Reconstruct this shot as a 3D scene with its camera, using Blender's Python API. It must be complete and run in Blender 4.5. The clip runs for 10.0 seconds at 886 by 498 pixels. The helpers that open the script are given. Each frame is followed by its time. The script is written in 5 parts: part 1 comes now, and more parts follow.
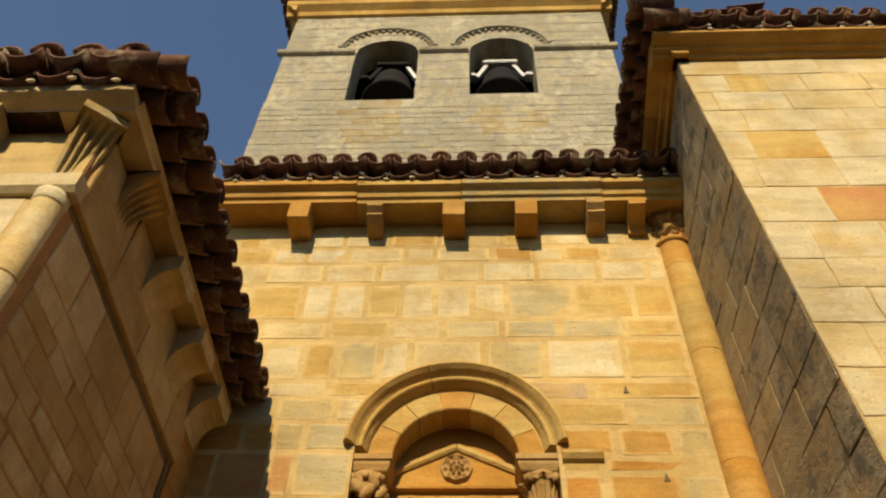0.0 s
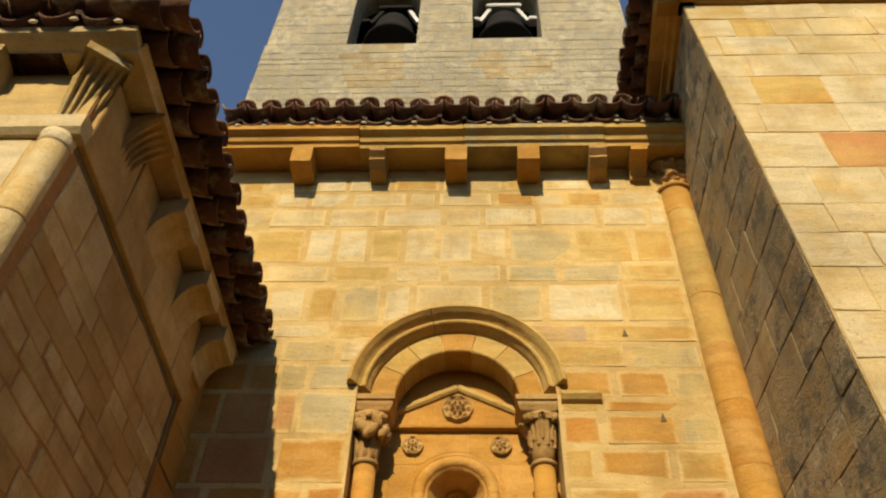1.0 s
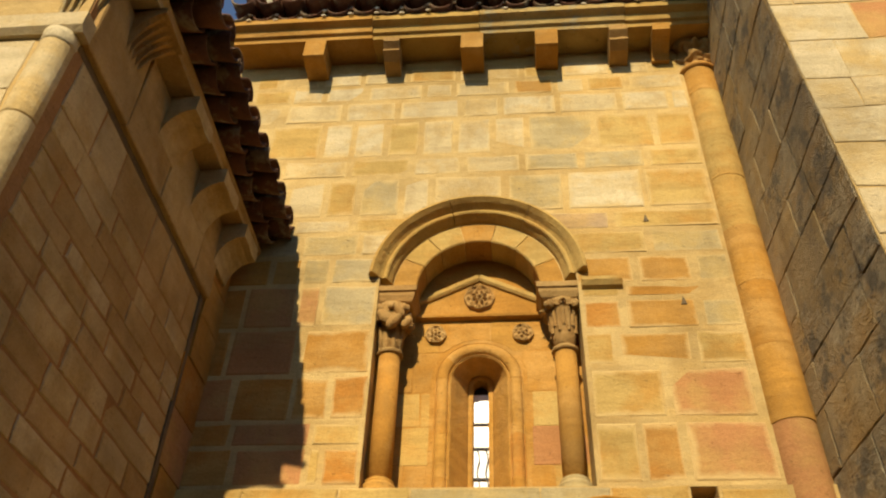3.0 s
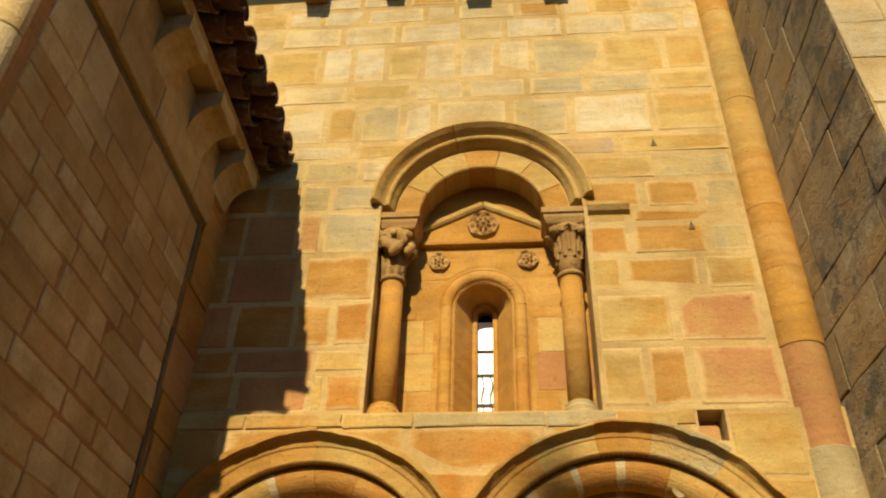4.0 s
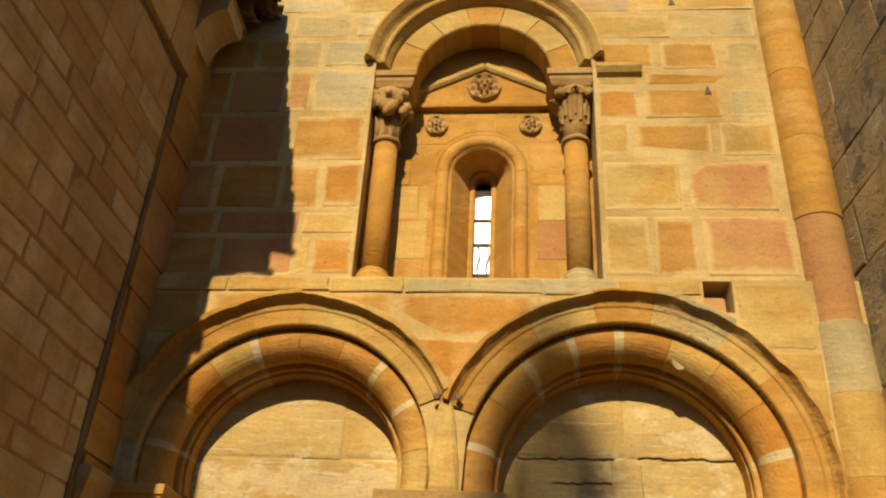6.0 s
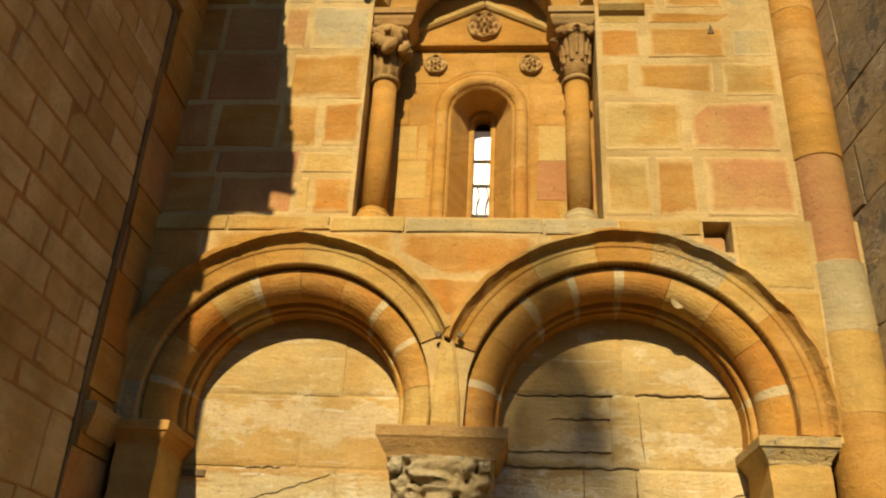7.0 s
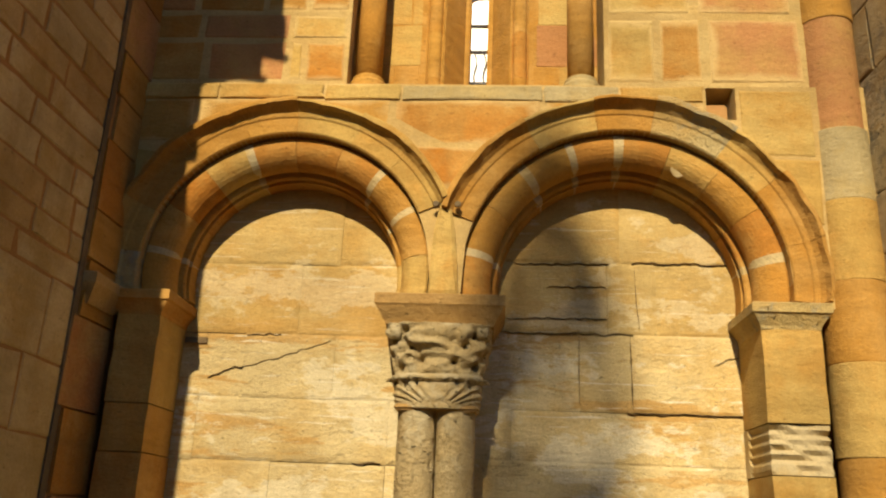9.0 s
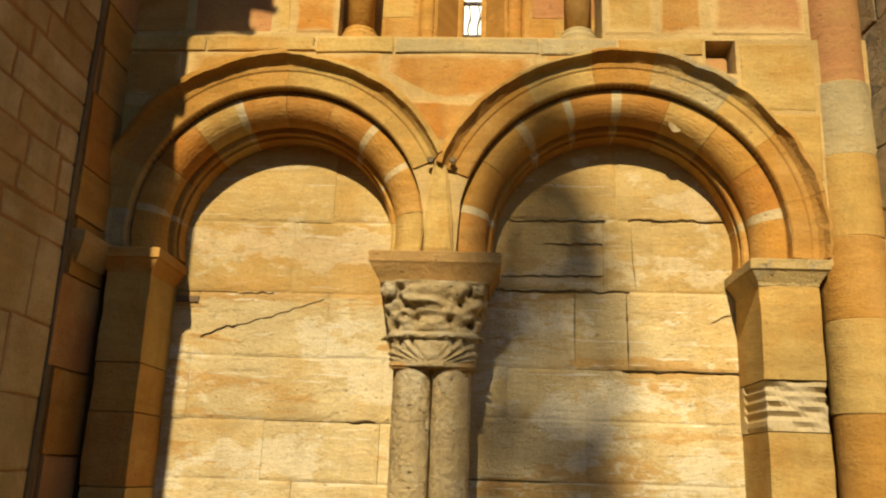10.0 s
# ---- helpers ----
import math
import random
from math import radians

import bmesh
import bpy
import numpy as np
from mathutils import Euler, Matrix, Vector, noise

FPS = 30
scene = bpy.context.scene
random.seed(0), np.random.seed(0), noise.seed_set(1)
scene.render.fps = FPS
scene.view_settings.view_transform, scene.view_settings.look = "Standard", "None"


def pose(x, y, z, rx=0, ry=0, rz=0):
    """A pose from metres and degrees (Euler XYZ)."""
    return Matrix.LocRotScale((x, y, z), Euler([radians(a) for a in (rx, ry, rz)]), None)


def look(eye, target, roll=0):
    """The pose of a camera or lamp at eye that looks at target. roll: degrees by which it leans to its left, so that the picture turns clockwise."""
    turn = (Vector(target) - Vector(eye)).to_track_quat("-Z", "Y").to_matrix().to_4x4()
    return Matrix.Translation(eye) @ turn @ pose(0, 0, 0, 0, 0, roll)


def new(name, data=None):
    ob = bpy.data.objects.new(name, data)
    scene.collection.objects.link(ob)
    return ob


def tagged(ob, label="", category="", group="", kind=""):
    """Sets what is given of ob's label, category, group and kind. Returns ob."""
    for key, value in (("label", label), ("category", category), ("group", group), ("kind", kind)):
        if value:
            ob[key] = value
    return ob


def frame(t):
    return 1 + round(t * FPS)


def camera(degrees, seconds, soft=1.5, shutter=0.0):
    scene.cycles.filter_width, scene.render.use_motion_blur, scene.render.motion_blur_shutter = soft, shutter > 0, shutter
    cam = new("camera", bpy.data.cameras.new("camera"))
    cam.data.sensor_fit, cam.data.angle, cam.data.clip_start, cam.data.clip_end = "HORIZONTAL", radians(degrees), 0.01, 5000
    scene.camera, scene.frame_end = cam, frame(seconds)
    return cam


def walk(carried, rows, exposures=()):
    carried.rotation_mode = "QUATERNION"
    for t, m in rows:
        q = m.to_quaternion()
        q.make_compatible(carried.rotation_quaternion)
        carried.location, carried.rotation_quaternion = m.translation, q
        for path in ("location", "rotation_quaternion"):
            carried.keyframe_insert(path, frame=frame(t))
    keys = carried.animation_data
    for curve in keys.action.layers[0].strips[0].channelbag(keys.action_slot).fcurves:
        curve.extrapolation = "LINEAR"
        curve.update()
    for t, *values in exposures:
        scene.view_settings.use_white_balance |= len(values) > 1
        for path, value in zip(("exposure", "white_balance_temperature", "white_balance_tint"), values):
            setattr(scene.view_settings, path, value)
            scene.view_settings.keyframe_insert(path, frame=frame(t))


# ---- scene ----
cam = camera(55.2, 10.0, soft=2.2)
PATH = [
    (0, (0.208, -0.259, 1.895), (0.125, 0.981, 3.462), 2.3),
    (0.5, (0.209, -0.258, 1.859), (0.125, 1.026, 3.39), 2.1),
    (1, (0.206, -0.274, 1.836), (0.118, 1.06, 3.323), 2.5),
    (1.5, (0.206, -0.285, 1.831), (0.116, 1.098, 3.273), 2.3),
    (2, (0.256, -0.259, 1.786), (0.147, 1.156, 3.195), 2.8),
    (3.5, (0.287, -0.165, 1.833), (0.115, 1.381, 3.09), 1.8),
    (4, (0.255, -0.065, 1.811), (0.088, 1.524, 3.015), 1.9),
    (4.5, (0.2, 0.012, 1.808), (0.051, 1.645, 2.952), 1.7),
    (5, (0.25, 0.159, 1.816), (0.081, 1.827, 2.907), 2.7),
    (5.5, (0.285, 0.314, 1.828), (0.099, 2.009, 2.872), 3.4),
    (7, (0.201, 0.344, 1.774), (0.052, 2.129, 2.664), 2.9),
    (7.5, (0.175, 0.377, 1.773), (0.03, 2.197, 2.59), 3.0),
    (8, (0.166, 0.404, 1.782), (0.023, 2.258, 2.518), 3.3),
    (8.5, (0.162, 0.41, 1.78), (0.027, 2.29, 2.448), 3.1),
    (9, (0.184, 0.382, 1.771), (0.052, 2.282, 2.384), 2.4),
    (9.5, (0.173, 0.391, 1.778), (0.056, 2.308, 2.336), 2.4),
    (10, (0.146, 0.444, 1.791), (0.043, 2.374, 2.307), 2.0),
]
walk(cam, [(t, look(eye, target, roll)) for t, eye, target, roll in PATH])

# ---- sky, sun ----
SUN_X, SUN_Z = 0.125, 0.70          # per metre that the light travels towards the wall
world = bpy.data.worlds.new("world")
scene.world = world
world.use_nodes = True
wn = world.node_tree.nodes
sky = wn.new("ShaderNodeTexSky")
sky.sky_type = "NISHITA"
sky.sun_disc = False
sky.sun_elevation = math.atan2(SUN_Z, math.hypot(1, SUN_X))
sky.sun_rotation = math.pi + math.atan(SUN_X)
sky.air_density, sky.dust_density, sky.ozone_density = 1.0, 0.0, 1.2
world.node_tree.links.new(sky.outputs[0], wn["Background"].inputs[0])
wn["Background"].inputs[1].default_value = 0.095
sun = new("sun", bpy.data.lights.new("sun", "SUN"))
sun.data.energy, sun.data.angle, sun.data.color = 5.0, radians(0.53), (1.0, 0.83, 0.56)
sun.matrix_world = look((-10 * SUN_X, -10, 10 * SUN_Z), (0, 0, 0))
scene.view_settings.exposure = 0.38

# ---- materials ----


def nodes_of(name):
    m = bpy.data.materials.new(name)
    m.use_nodes = True
    return m, m.node_tree.nodes, m.node_tree.links, m.node_tree.nodes["Principled BSDF"]


def mixed(n, l, fac, a, b, mode="MIX"):
    """A colour mix; fac, a and b are sockets or plain values."""
    k = n.new("ShaderNodeMix")
    k.data_type, k.blend_type = "RGBA", mode
    for sock, v in ((k.inputs[0], fac), (k.inputs[6], a), (k.inputs[7], b)):
        if isinstance(v, bpy.types.NodeSocket):
            l.new(v, sock)
        elif isinstance(v, (int, float)):
            sock.default_value = v
        else:
            sock.default_value = (*v, 1)
    return k.outputs[2]


def noise_of(n, l, scale, stretch=(1, 1, 1), detail=5.0, rough=0.6, seed=None):
    tc = n.new("ShaderNodeNewGeometry")
    mp = n.new("ShaderNodeMapping")
    mp.inputs["Scale"].default_value = stretch
    l.new(tc.outputs["Position"], mp.inputs["Vector"])
    if seed is not None:
        add = n.new("ShaderNodeVectorMath")
        l.new(mp.outputs[0], add.inputs[0])
        sc = n.new("ShaderNodeMath")
        sc.operation = "MULTIPLY"
        l.new(seed, sc.inputs[0])
        sc.inputs[1].default_value = 40.0
        l.new(sc.outputs[0], add.inputs[1])
        src = add.outputs[0]
    else:
        src = mp.outputs[0]
    t = n.new("ShaderNodeTexNoise")
    t.inputs["Scale"].default_value, t.inputs["Detail"].default_value, t.inputs["Roughness"].default_value = scale, detail, rough
    l.new(src, t.inputs["Vector"])
    return t.outputs["Fac"]


def ramp(n, l, fac, lo, hi):
    r = n.new("ShaderNodeMapRange")
    l.new(fac, r.inputs[0])
    r.inputs[1].default_value, r.inputs[2].default_value = lo, hi
    return r.outputs[0]


def scaled(c, k):
    return tuple(v * k for v in c)


def times(n, l, a, b):
    k = n.new("ShaderNodeMath")
    k.operation = "MULTIPLY"
    for sock, v in ((k.inputs[0], a), (k.inputs[1], b)):
        if isinstance(v, (int, float)):
            sock.default_value = v
        else:
            l.new(v, sock)
    return k.outputs[0]


DEPTH = 0.80        # scales all stone tones down, so less light bounces into the shade


def stone_mat(name, base, second, stain, spread=0.16, pits=0.4, lichen=None, lichen_amount=0.5, band=0.35, rough=0.92, relief=0.5, smear=0.0, dirt=0.45, flake=0.0):
    """Sandstone: tone that differs from block to block, bedding bands, stains, streaks, pits and a fine grain. smear: lime wiped over the block's edges."""
    base, second, stain = scaled(base, DEPTH), scaled(second, DEPTH), scaled(stain, DEPTH)
    m, n, l, b = nodes_of(name)
    info = n.new("ShaderNodeObjectInfo")
    rnd = info.outputs["Random"]
    tone = mixed(n, l, ramp(n, l, rnd, 0.1, 0.9), base, second)
    blotch = noise_of(n, l, 2.3, detail=7, rough=0.65, seed=rnd)
    col = mixed(n, l, ramp(n, l, blotch, 0.45, 0.62), tone, stain)
    beds = noise_of(n, l, 1.5, (1.0, 1.0, 6.5), detail=4, rough=0.6, seed=rnd)
    col = mixed(n, l, times(n, l, ramp(n, l, beds, 0.46, 0.62), band), col, scaled(second, 0.62))
    if flake:
        bands = noise_of(n, l, 1.25, (0.55, 1.0, 3.4), detail=10, rough=0.66)
        col = mixed(n, l, times(n, l, ramp(n, l, bands, 0.535, 0.565), flake), col, scaled((0.62, 0.36, 0.10), DEPTH))
        crust = noise_of(n, l, 2.1, (0.8, 1.0, 1.5), detail=10, rough=0.70)
        col = mixed(n, l, times(n, l, ramp(n, l, crust, 0.53, 0.565), flake), col, scaled((0.86, 0.76, 0.50), DEPTH))
        thin = noise_of(n, l, 7.0, (0.3, 1.0, 5.5), detail=6, rough=0.62)
        col = mixed(n, l, times(n, l, ramp(n, l, thin, 0.60, 0.64), flake), col, scaled((0.88, 0.80, 0.58), DEPTH))
        col = mixed(n, l, times(n, l, ramp(n, l, thin, 0.37, 0.33), 0.7 * flake), col, scaled((0.34, 0.24, 0.10), DEPTH))
    big = noise_of(n, l, 0.9, detail=6, rough=0.62)
    grain = noise_of(n, l, 55, detail=4, rough=0.7)
    g = n.new("ShaderNodeMapRange")
    l.new(grain, g.inputs[0])
    g.inputs[1].default_value, g.inputs[2].default_value = 0.25, 0.75
    g.inputs[3].default_value, g.inputs[4].default_value = 1 - spread, 1 + spread * 0.55
    g2 = n.new("ShaderNodeMapRange")
    l.new(big, g2.inputs[0])
    g2.inputs[1].default_value, g2.inputs[2].default_value = 0.36, 0.64
    g2.inputs[3].default_value, g2.inputs[4].default_value = 0.78, 1.14
    mul = n.new("ShaderNodeVectorMath")
    mul.operation = "SCALE"
    l.new(col, mul.inputs[0])
    l.new(times(n, l, g.outputs[0], g2.outputs[0]), mul.inputs["Scale"])
    col = mul.outputs[0]
    streak = noise_of(n, l, 3.2, (1.0, 1.0, 0.4), detail=7, rough=0.68)
    col = mixed(n, l, times(n, l, ramp(n, l, streak, 0.53, 0.68), dirt), col, scaled(stain, 0.55))
    if smear:
        tc = n.new("ShaderNodeTexCoord")
        sep = n.new("ShaderNodeSeparateXYZ")
        l.new(tc.outputs["Generated"], sep.inputs[0])
        near = None
        for out, width in ((sep.outputs[0], 0.5), (sep.outputs[2], 0.34)):
            k = n.new("ShaderNodeMath")
            k.operation = "PINGPONG"
            l.new(out, k.inputs[0])
            k.inputs[1].default_value = 0.5
            d = times(n, l, k.outputs[0], width)
            if near is None:
                near = d
            else:
                mn = n.new("ShaderNodeMath")
                mn.operation = "MINIMUM"
                l.new(near, mn.inputs[0])
                l.new(d, mn.inputs[1])
                near = mn.outputs[0]
        wob = noise_of(n, l, 4.5, detail=6, rough=0.6)
        sub = n.new("ShaderNodeMath")
        sub.operation = "MULTIPLY_ADD"
        l.new(wob, sub.inputs[0])
        sub.inputs[1].default_value = -0.13
        l.new(near, sub.inputs[2])
        lime = ramp(n, l, sub.outputs[0], -0.018, -0.058)
        col = mixed(n, l, times(n, l, lime, smear), col, scaled((0.69, 0.50, 0.21), DEPTH))
    if lichen:
        li = noise_of(n, l, 5.0, detail=8, rough=0.7)
        li = ramp(n, l, li, 0.62 - 0.2 * lichen_amount, 0.72 - 0.2 * lichen_amount)
        col = mixed(n, l, li, col, scaled(lichen, DEPTH))
    pit = noise_of(n, l, 24, (1, 1, 1.8), detail=3, rough=0.6, seed=rnd)
    pit = times(n, l, ramp(n, l, pit, 0.645, 0.71), pits)
    col = mixed(n, l, pit, col, scaled(base, 0.22))
    l.new(col, b.inputs["Base Color"])
    b.inputs["Roughness"].default_value = rough
    b.inputs["Specular IOR Level"].default_value = 0.2
    mid = noise_of(n, l, 13, (1, 1, 1.7), detail=6, rough=0.7)
    h = n.new("ShaderNodeMath")
    h.operation = "MULTIPLY_ADD"
    l.new(mid, h.inputs[0])
    h.inputs[1].default_value = 2.0
    l.new(grain, h.inputs[2])
    h2 = n.new("ShaderNodeMath")
    h2.operation = "SUBTRACT"
    l.new(h.outputs[0], h2.inputs[0])
    l.new(pit, h2.inputs[1])
    bump = n.new("ShaderNodeBump")
    bump.inputs["Strength"].default_value, bump.inputs["Distance"].default_value = relief, 0.014
    l.new(h2.outputs[0], bump.inputs["Height"])
    l.new(bump.outputs[0], b.inputs["Normal"])
    return m


M_BUFF = stone_mat("stone_buff", (0.63, 0.44, 0.145), (0.59, 0.38, 0.105), (0.58, 0.33, 0.08))
M_BUFF_W = stone_mat("walled_buff", (0.63, 0.44, 0.145), (0.59, 0.38, 0.105), (0.58, 0.33, 0.08), smear=0.75)
M_CREAM = stone_mat("stone_cream", (0.70, 0.585, 0.35), (0.67, 0.52, 0.26), (0.63, 0.44, 0.17), band=0.3)
M_CREAM_W = stone_mat("walled_cream", (0.70, 0.585, 0.35), (0.67, 0.52, 0.26), (0.63, 0.44, 0.17), band=0.3, smear=0.75)
M_OCHRE = stone_mat("stone_ochre", (0.57, 0.305, 0.06), (0.53, 0.26, 0.045), (0.60, 0.34, 0.09))
M_OCHRE_W = stone_mat("walled_ochre", (0.57, 0.305, 0.06), (0.53, 0.26, 0.045), (0.60, 0.34, 0.09), smear=0.75)
M_ORANGE = stone_mat("stone_orange", (0.53, 0.215, 0.03), (0.56, 0.26, 0.05), (0.60, 0.34, 0.09))
M_ORANGE_W = stone_mat("walled_orange", (0.53, 0.215, 0.03), (0.56, 0.26, 0.05), (0.60, 0.34, 0.09), smear=0.75)
M_RED = stone_mat("stone_red", (0.53, 0.235, 0.075), (0.56, 0.28, 0.11), (0.58, 0.34, 0.11), band=0.2)
M_RED_W = stone_mat("walled_red", (0.53, 0.235, 0.075), (0.56, 0.28, 0.11), (0.58, 0.34, 0.11), band=0.2, smear=0.75)
M_GREY = stone_mat("stone_grey", (0.54, 0.44, 0.235), (0.50, 0.39, 0.18), (0.60, 0.43, 0.16), pits=0.5)
M_GREY_W = stone_mat("walled_grey", (0.54, 0.44, 0.235), (0.50, 0.39, 0.18), (0.60, 0.43, 0.16), pits=0.5, smear=0.75)
M_MAUVE_W = stone_mat("walled_mauve", (0.50, 0.35, 0.19), (0.47, 0.32, 0.16), (0.55, 0.36, 0.14), pits=0.5, smear=0.75)
M_LICHEN = stone_mat("stone_lichen", (0.58, 0.45, 0.21), (0.60, 0.43, 0.16), (0.58, 0.38, 0.13), pits=0.7, lichen=(0.42, 0.36, 0.22), lichen_amount=0.45, relief=0.9)
M_TUFA = stone_mat("stone_pitted", (0.60, 0.48, 0.26), (0.62, 0.47, 0.23), (0.52, 0.38, 0.17), pits=0.95, lichen=(0.60, 0.50, 0.30), relief=1.0)
# Weathered stone, darkened further to stand in for shade on the side wall.
M_WEATHERED_SHADE = stone_mat("stone_weathered_shaded", (0.38, 0.315, 0.195), (0.43, 0.35, 0.21), (0.46, 0.33, 0.15), pits=0.95, lichen=(0.19, 0.165, 0.115), lichen_amount=0.58, relief=1.0, dirt=0.75, flake=0.22)
M_DARK_TAN = stone_mat("stone_weathered_tan", (0.52, 0.41, 0.22), (0.48, 0.37, 0.20), (0.52, 0.36, 0.15), pits=0.8, lichen=(0.26, 0.21, 0.13), lichen_amount=0.35, relief=0.9, dirt=0.6)
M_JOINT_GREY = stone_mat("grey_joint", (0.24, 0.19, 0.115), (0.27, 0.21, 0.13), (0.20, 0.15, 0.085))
M_TOWER = stone_mat("stone_tower", (0.55, 0.50, 0.365), (0.50, 0.44, 0.30), (0.55, 0.46, 0.28), pits=0.9, lichen=(0.36, 0.33, 0.25), lichen_amount=0.7, relief=1.0, dirt=0.6)
M_CARVED = stone_mat("stone_carved", (0.52, 0.32, 0.11), (0.56, 0.36, 0.13), (0.46, 0.26, 0.08), pits=0.6, relief=0.6)
M_MORTAR = stone_mat("lime_mortar", (0.70, 0.51, 0.21), (0.66, 0.46, 0.18), (0.60, 0.40, 0.14), spread=0.15, pits=0.3)
M_MORTAR_RED = stone_mat("red_mortar", (0.48, 0.255, 0.095), (0.52, 0.29, 0.115), (0.44, 0.22, 0.075), spread=0.2)
# Dark tone that stands for the shade inside gaps and holes.
M_GAP_SHADE = stone_mat("gap_shade", (0.17, 0.13, 0.075), (0.19, 0.14, 0.08), (0.26, 0.18, 0.09))
M_TILE = stone_mat("clay_tile", (0.15, 0.066, 0.036), (0.21, 0.098, 0.054), (0.10, 0.052, 0.034), pits=0.6, lichen=(0.27, 0.21, 0.13), lichen_amount=0.5, band=0.1)
M_PANEL = stone_mat("stone_flaking", (0.80, 0.655, 0.355), (0.77, 0.60, 0.29), (0.71, 0.50, 0.195), band=0.2, pits=0.4, relief=0.6, flake=0.8, dirt=0.35)
M_PANEL_GREY = stone_mat("stone_flaking_grey", (0.76, 0.62, 0.335), (0.74, 0.575, 0.27), (0.68, 0.49, 0.20), band=0.25, pits=0.5, relief=0.6, flake=0.7, dirt=0.4)
M_PANEL_TOP = stone_mat("stone_flaking_buff", (0.67, 0.50, 0.21), (0.64, 0.45, 0.165), (0.61, 0.39, 0.12), pits=0.4, relief=0.5, flake=0.38, dirt=0.3)
M_SIDE_A = stone_mat("side_ochre", (0.62, 0.43, 0.185), (0.57, 0.38, 0.15), (0.50, 0.31, 0.105), band=0.3)
M_SIDE_B = stone_mat("side_buff", (0.71, 0.55, 0.285), (0.65, 0.48, 0.22), (0.56, 0.38, 0.14), band=0.3)
M_JOINT = stone_mat("open_joint", (0.36, 0.25, 0.11), (0.40, 0.28, 0.12), (0.30, 0.20, 0.08))
M_FISSURE = stone_mat("fissure", (0.20, 0.14, 0.07), (0.23, 0.16, 0.08), (0.18, 0.12, 0.05))
M_TOWER_STAIN = stone_mat("stone_tower_stained", (0.52, 0.435, 0.26), (0.48, 0.39, 0.22), (0.42, 0.30, 0.13), pits=0.7, lichen=(0.38, 0.34, 0.25), relief=0.8)
M_TOWER_JOINT = stone_mat("tower_joint", (0.42, 0.37, 0.255), (0.46, 0.40, 0.28), (0.36, 0.29, 0.18))
M_PALE = stone_mat("stone_pale", (0.70, 0.59, 0.36), (0.67, 0.53, 0.29), (0.63, 0.46, 0.20), band=0.35, pits=0.5, dirt=0.35)
M_LIGHT_BLOCK = stone_mat("light_block_stone", (0.20, 0.15, 0.09), (0.17, 0.13, 0.08), (0.14, 0.11, 0.06))
M_EARTH = stone_mat("earth", (0.14, 0.09, 0.042), (0.16, 0.105, 0.05), (0.12, 0.08, 0.036))


def plain_mat(name, col, rough=0.6, metal=0.0, var=0.3, scale=20):
    m, n, l, b = nodes_of(name)
    f = noise_of(n, l, scale)
    l.new(mixed(n, l, f, tuple(c * (1 - var) for c in col), tuple(min(1, c * (1 + var)) for c in col)), b.inputs["Base Color"])
    b.inputs["Roughness"].default_value, b.inputs["Metallic"].default_value = rough, metal
    return m


M_PANE = plain_mat("alabaster", (0.86, 0.85, 0.82), 0.25, var=0.08)
M_LEAD = plain_mat("lead", (0.06, 0.06, 0.065), 0.6, 0.6)
# Bronze set near-black and matt in place of shade inside the openings.
M_BRONZE_SHADED = plain_mat("bronze", (0.014, 0.013, 0.012), 0.85)
M_BRONZE_SHADED.node_tree.nodes["Principled BSDF"].inputs["Specular IOR Level"].default_value = 0.08
M_STEEL = plain_mat("pale_steel", (0.36, 0.36, 0.36), 0.5, 0.2)
M_LEAF = plain_mat("shade_tree_leaf", (0.045, 0.075, 0.03), 0.8, var=0.5, scale=3)
M_BARK = plain_mat("bark", (0.12, 0.09, 0.06), 0.95)
# Near-black stands for unlit space in the bell chamber and behind the slit.
M_INTERIOR_SHADE = plain_mat("interior_shade", (0.022, 0.018, 0.013), 0.95)

# ---- mesh helpers ----


def part(name, bm, mat, parent=None, label="", smooth=False):
    bmesh.ops.recalc_face_normals(bm, faces=bm.faces)
    me = bpy.data.meshes.new(name)
    bm.to_mesh(me)
    bm.free()
    me.materials.append(mat)
    if smooth:
        me.polygons.foreach_set("use_smooth", [True] * len(me.polygons))
    ob = new(name, me)
    if parent:
        ob.parent = parent
        ob.matrix_parent_inverse = Matrix.Translation(parent.location).inverted()
    if label:
        ob["label"] = label
    return ob


def thing(name, label, category, group="", kind="", at=(0, 0, 0)):
    ob = tagged(new(name), label, category, group, kind)
    ob.location = at
    return ob


def add_box(bm, x0, x1, y0, y1, z0, z1, bevel=0.0):
    r = bmesh.ops.create_cube(bm, size=1.0, matrix=Matrix.Translation(((x0 + x1) / 2, (y0 + y1) / 2, (z0 + z1) / 2)) @ Matrix.Diagonal((x1 - x0, y1 - y0, z1 - z0, 1)))
    if bevel:
        es = list({e for v in r["verts"] for e in v.link_edges})
        bmesh.ops.bevel(bm, geom=es, offset=bevel, segments=2, affect="EDGES", clamp_overlap=True)
    return bm


def boxed(*a, **k):
    return add_box(bmesh.new(), *a, **k)


def prism(outline, place, d0, d1):
    """A plate with that outline (u, v) between the depths d0 and d1; place maps u, v, d to the world."""
    bm = bmesh.new()
    a = [bm.verts.new(place(u, v, d0)) for u, v in outline]
    b = [bm.verts.new(place(u, v, d1)) for u, v in outline]
    bm.faces.new(a)
    bm.faces.new(b[::-1])
    n = len(a)
    for i in range(n):
        bm.faces.new((a[i], b[i], b[(i + 1) % n], a[(i + 1) % n]))
    return bm


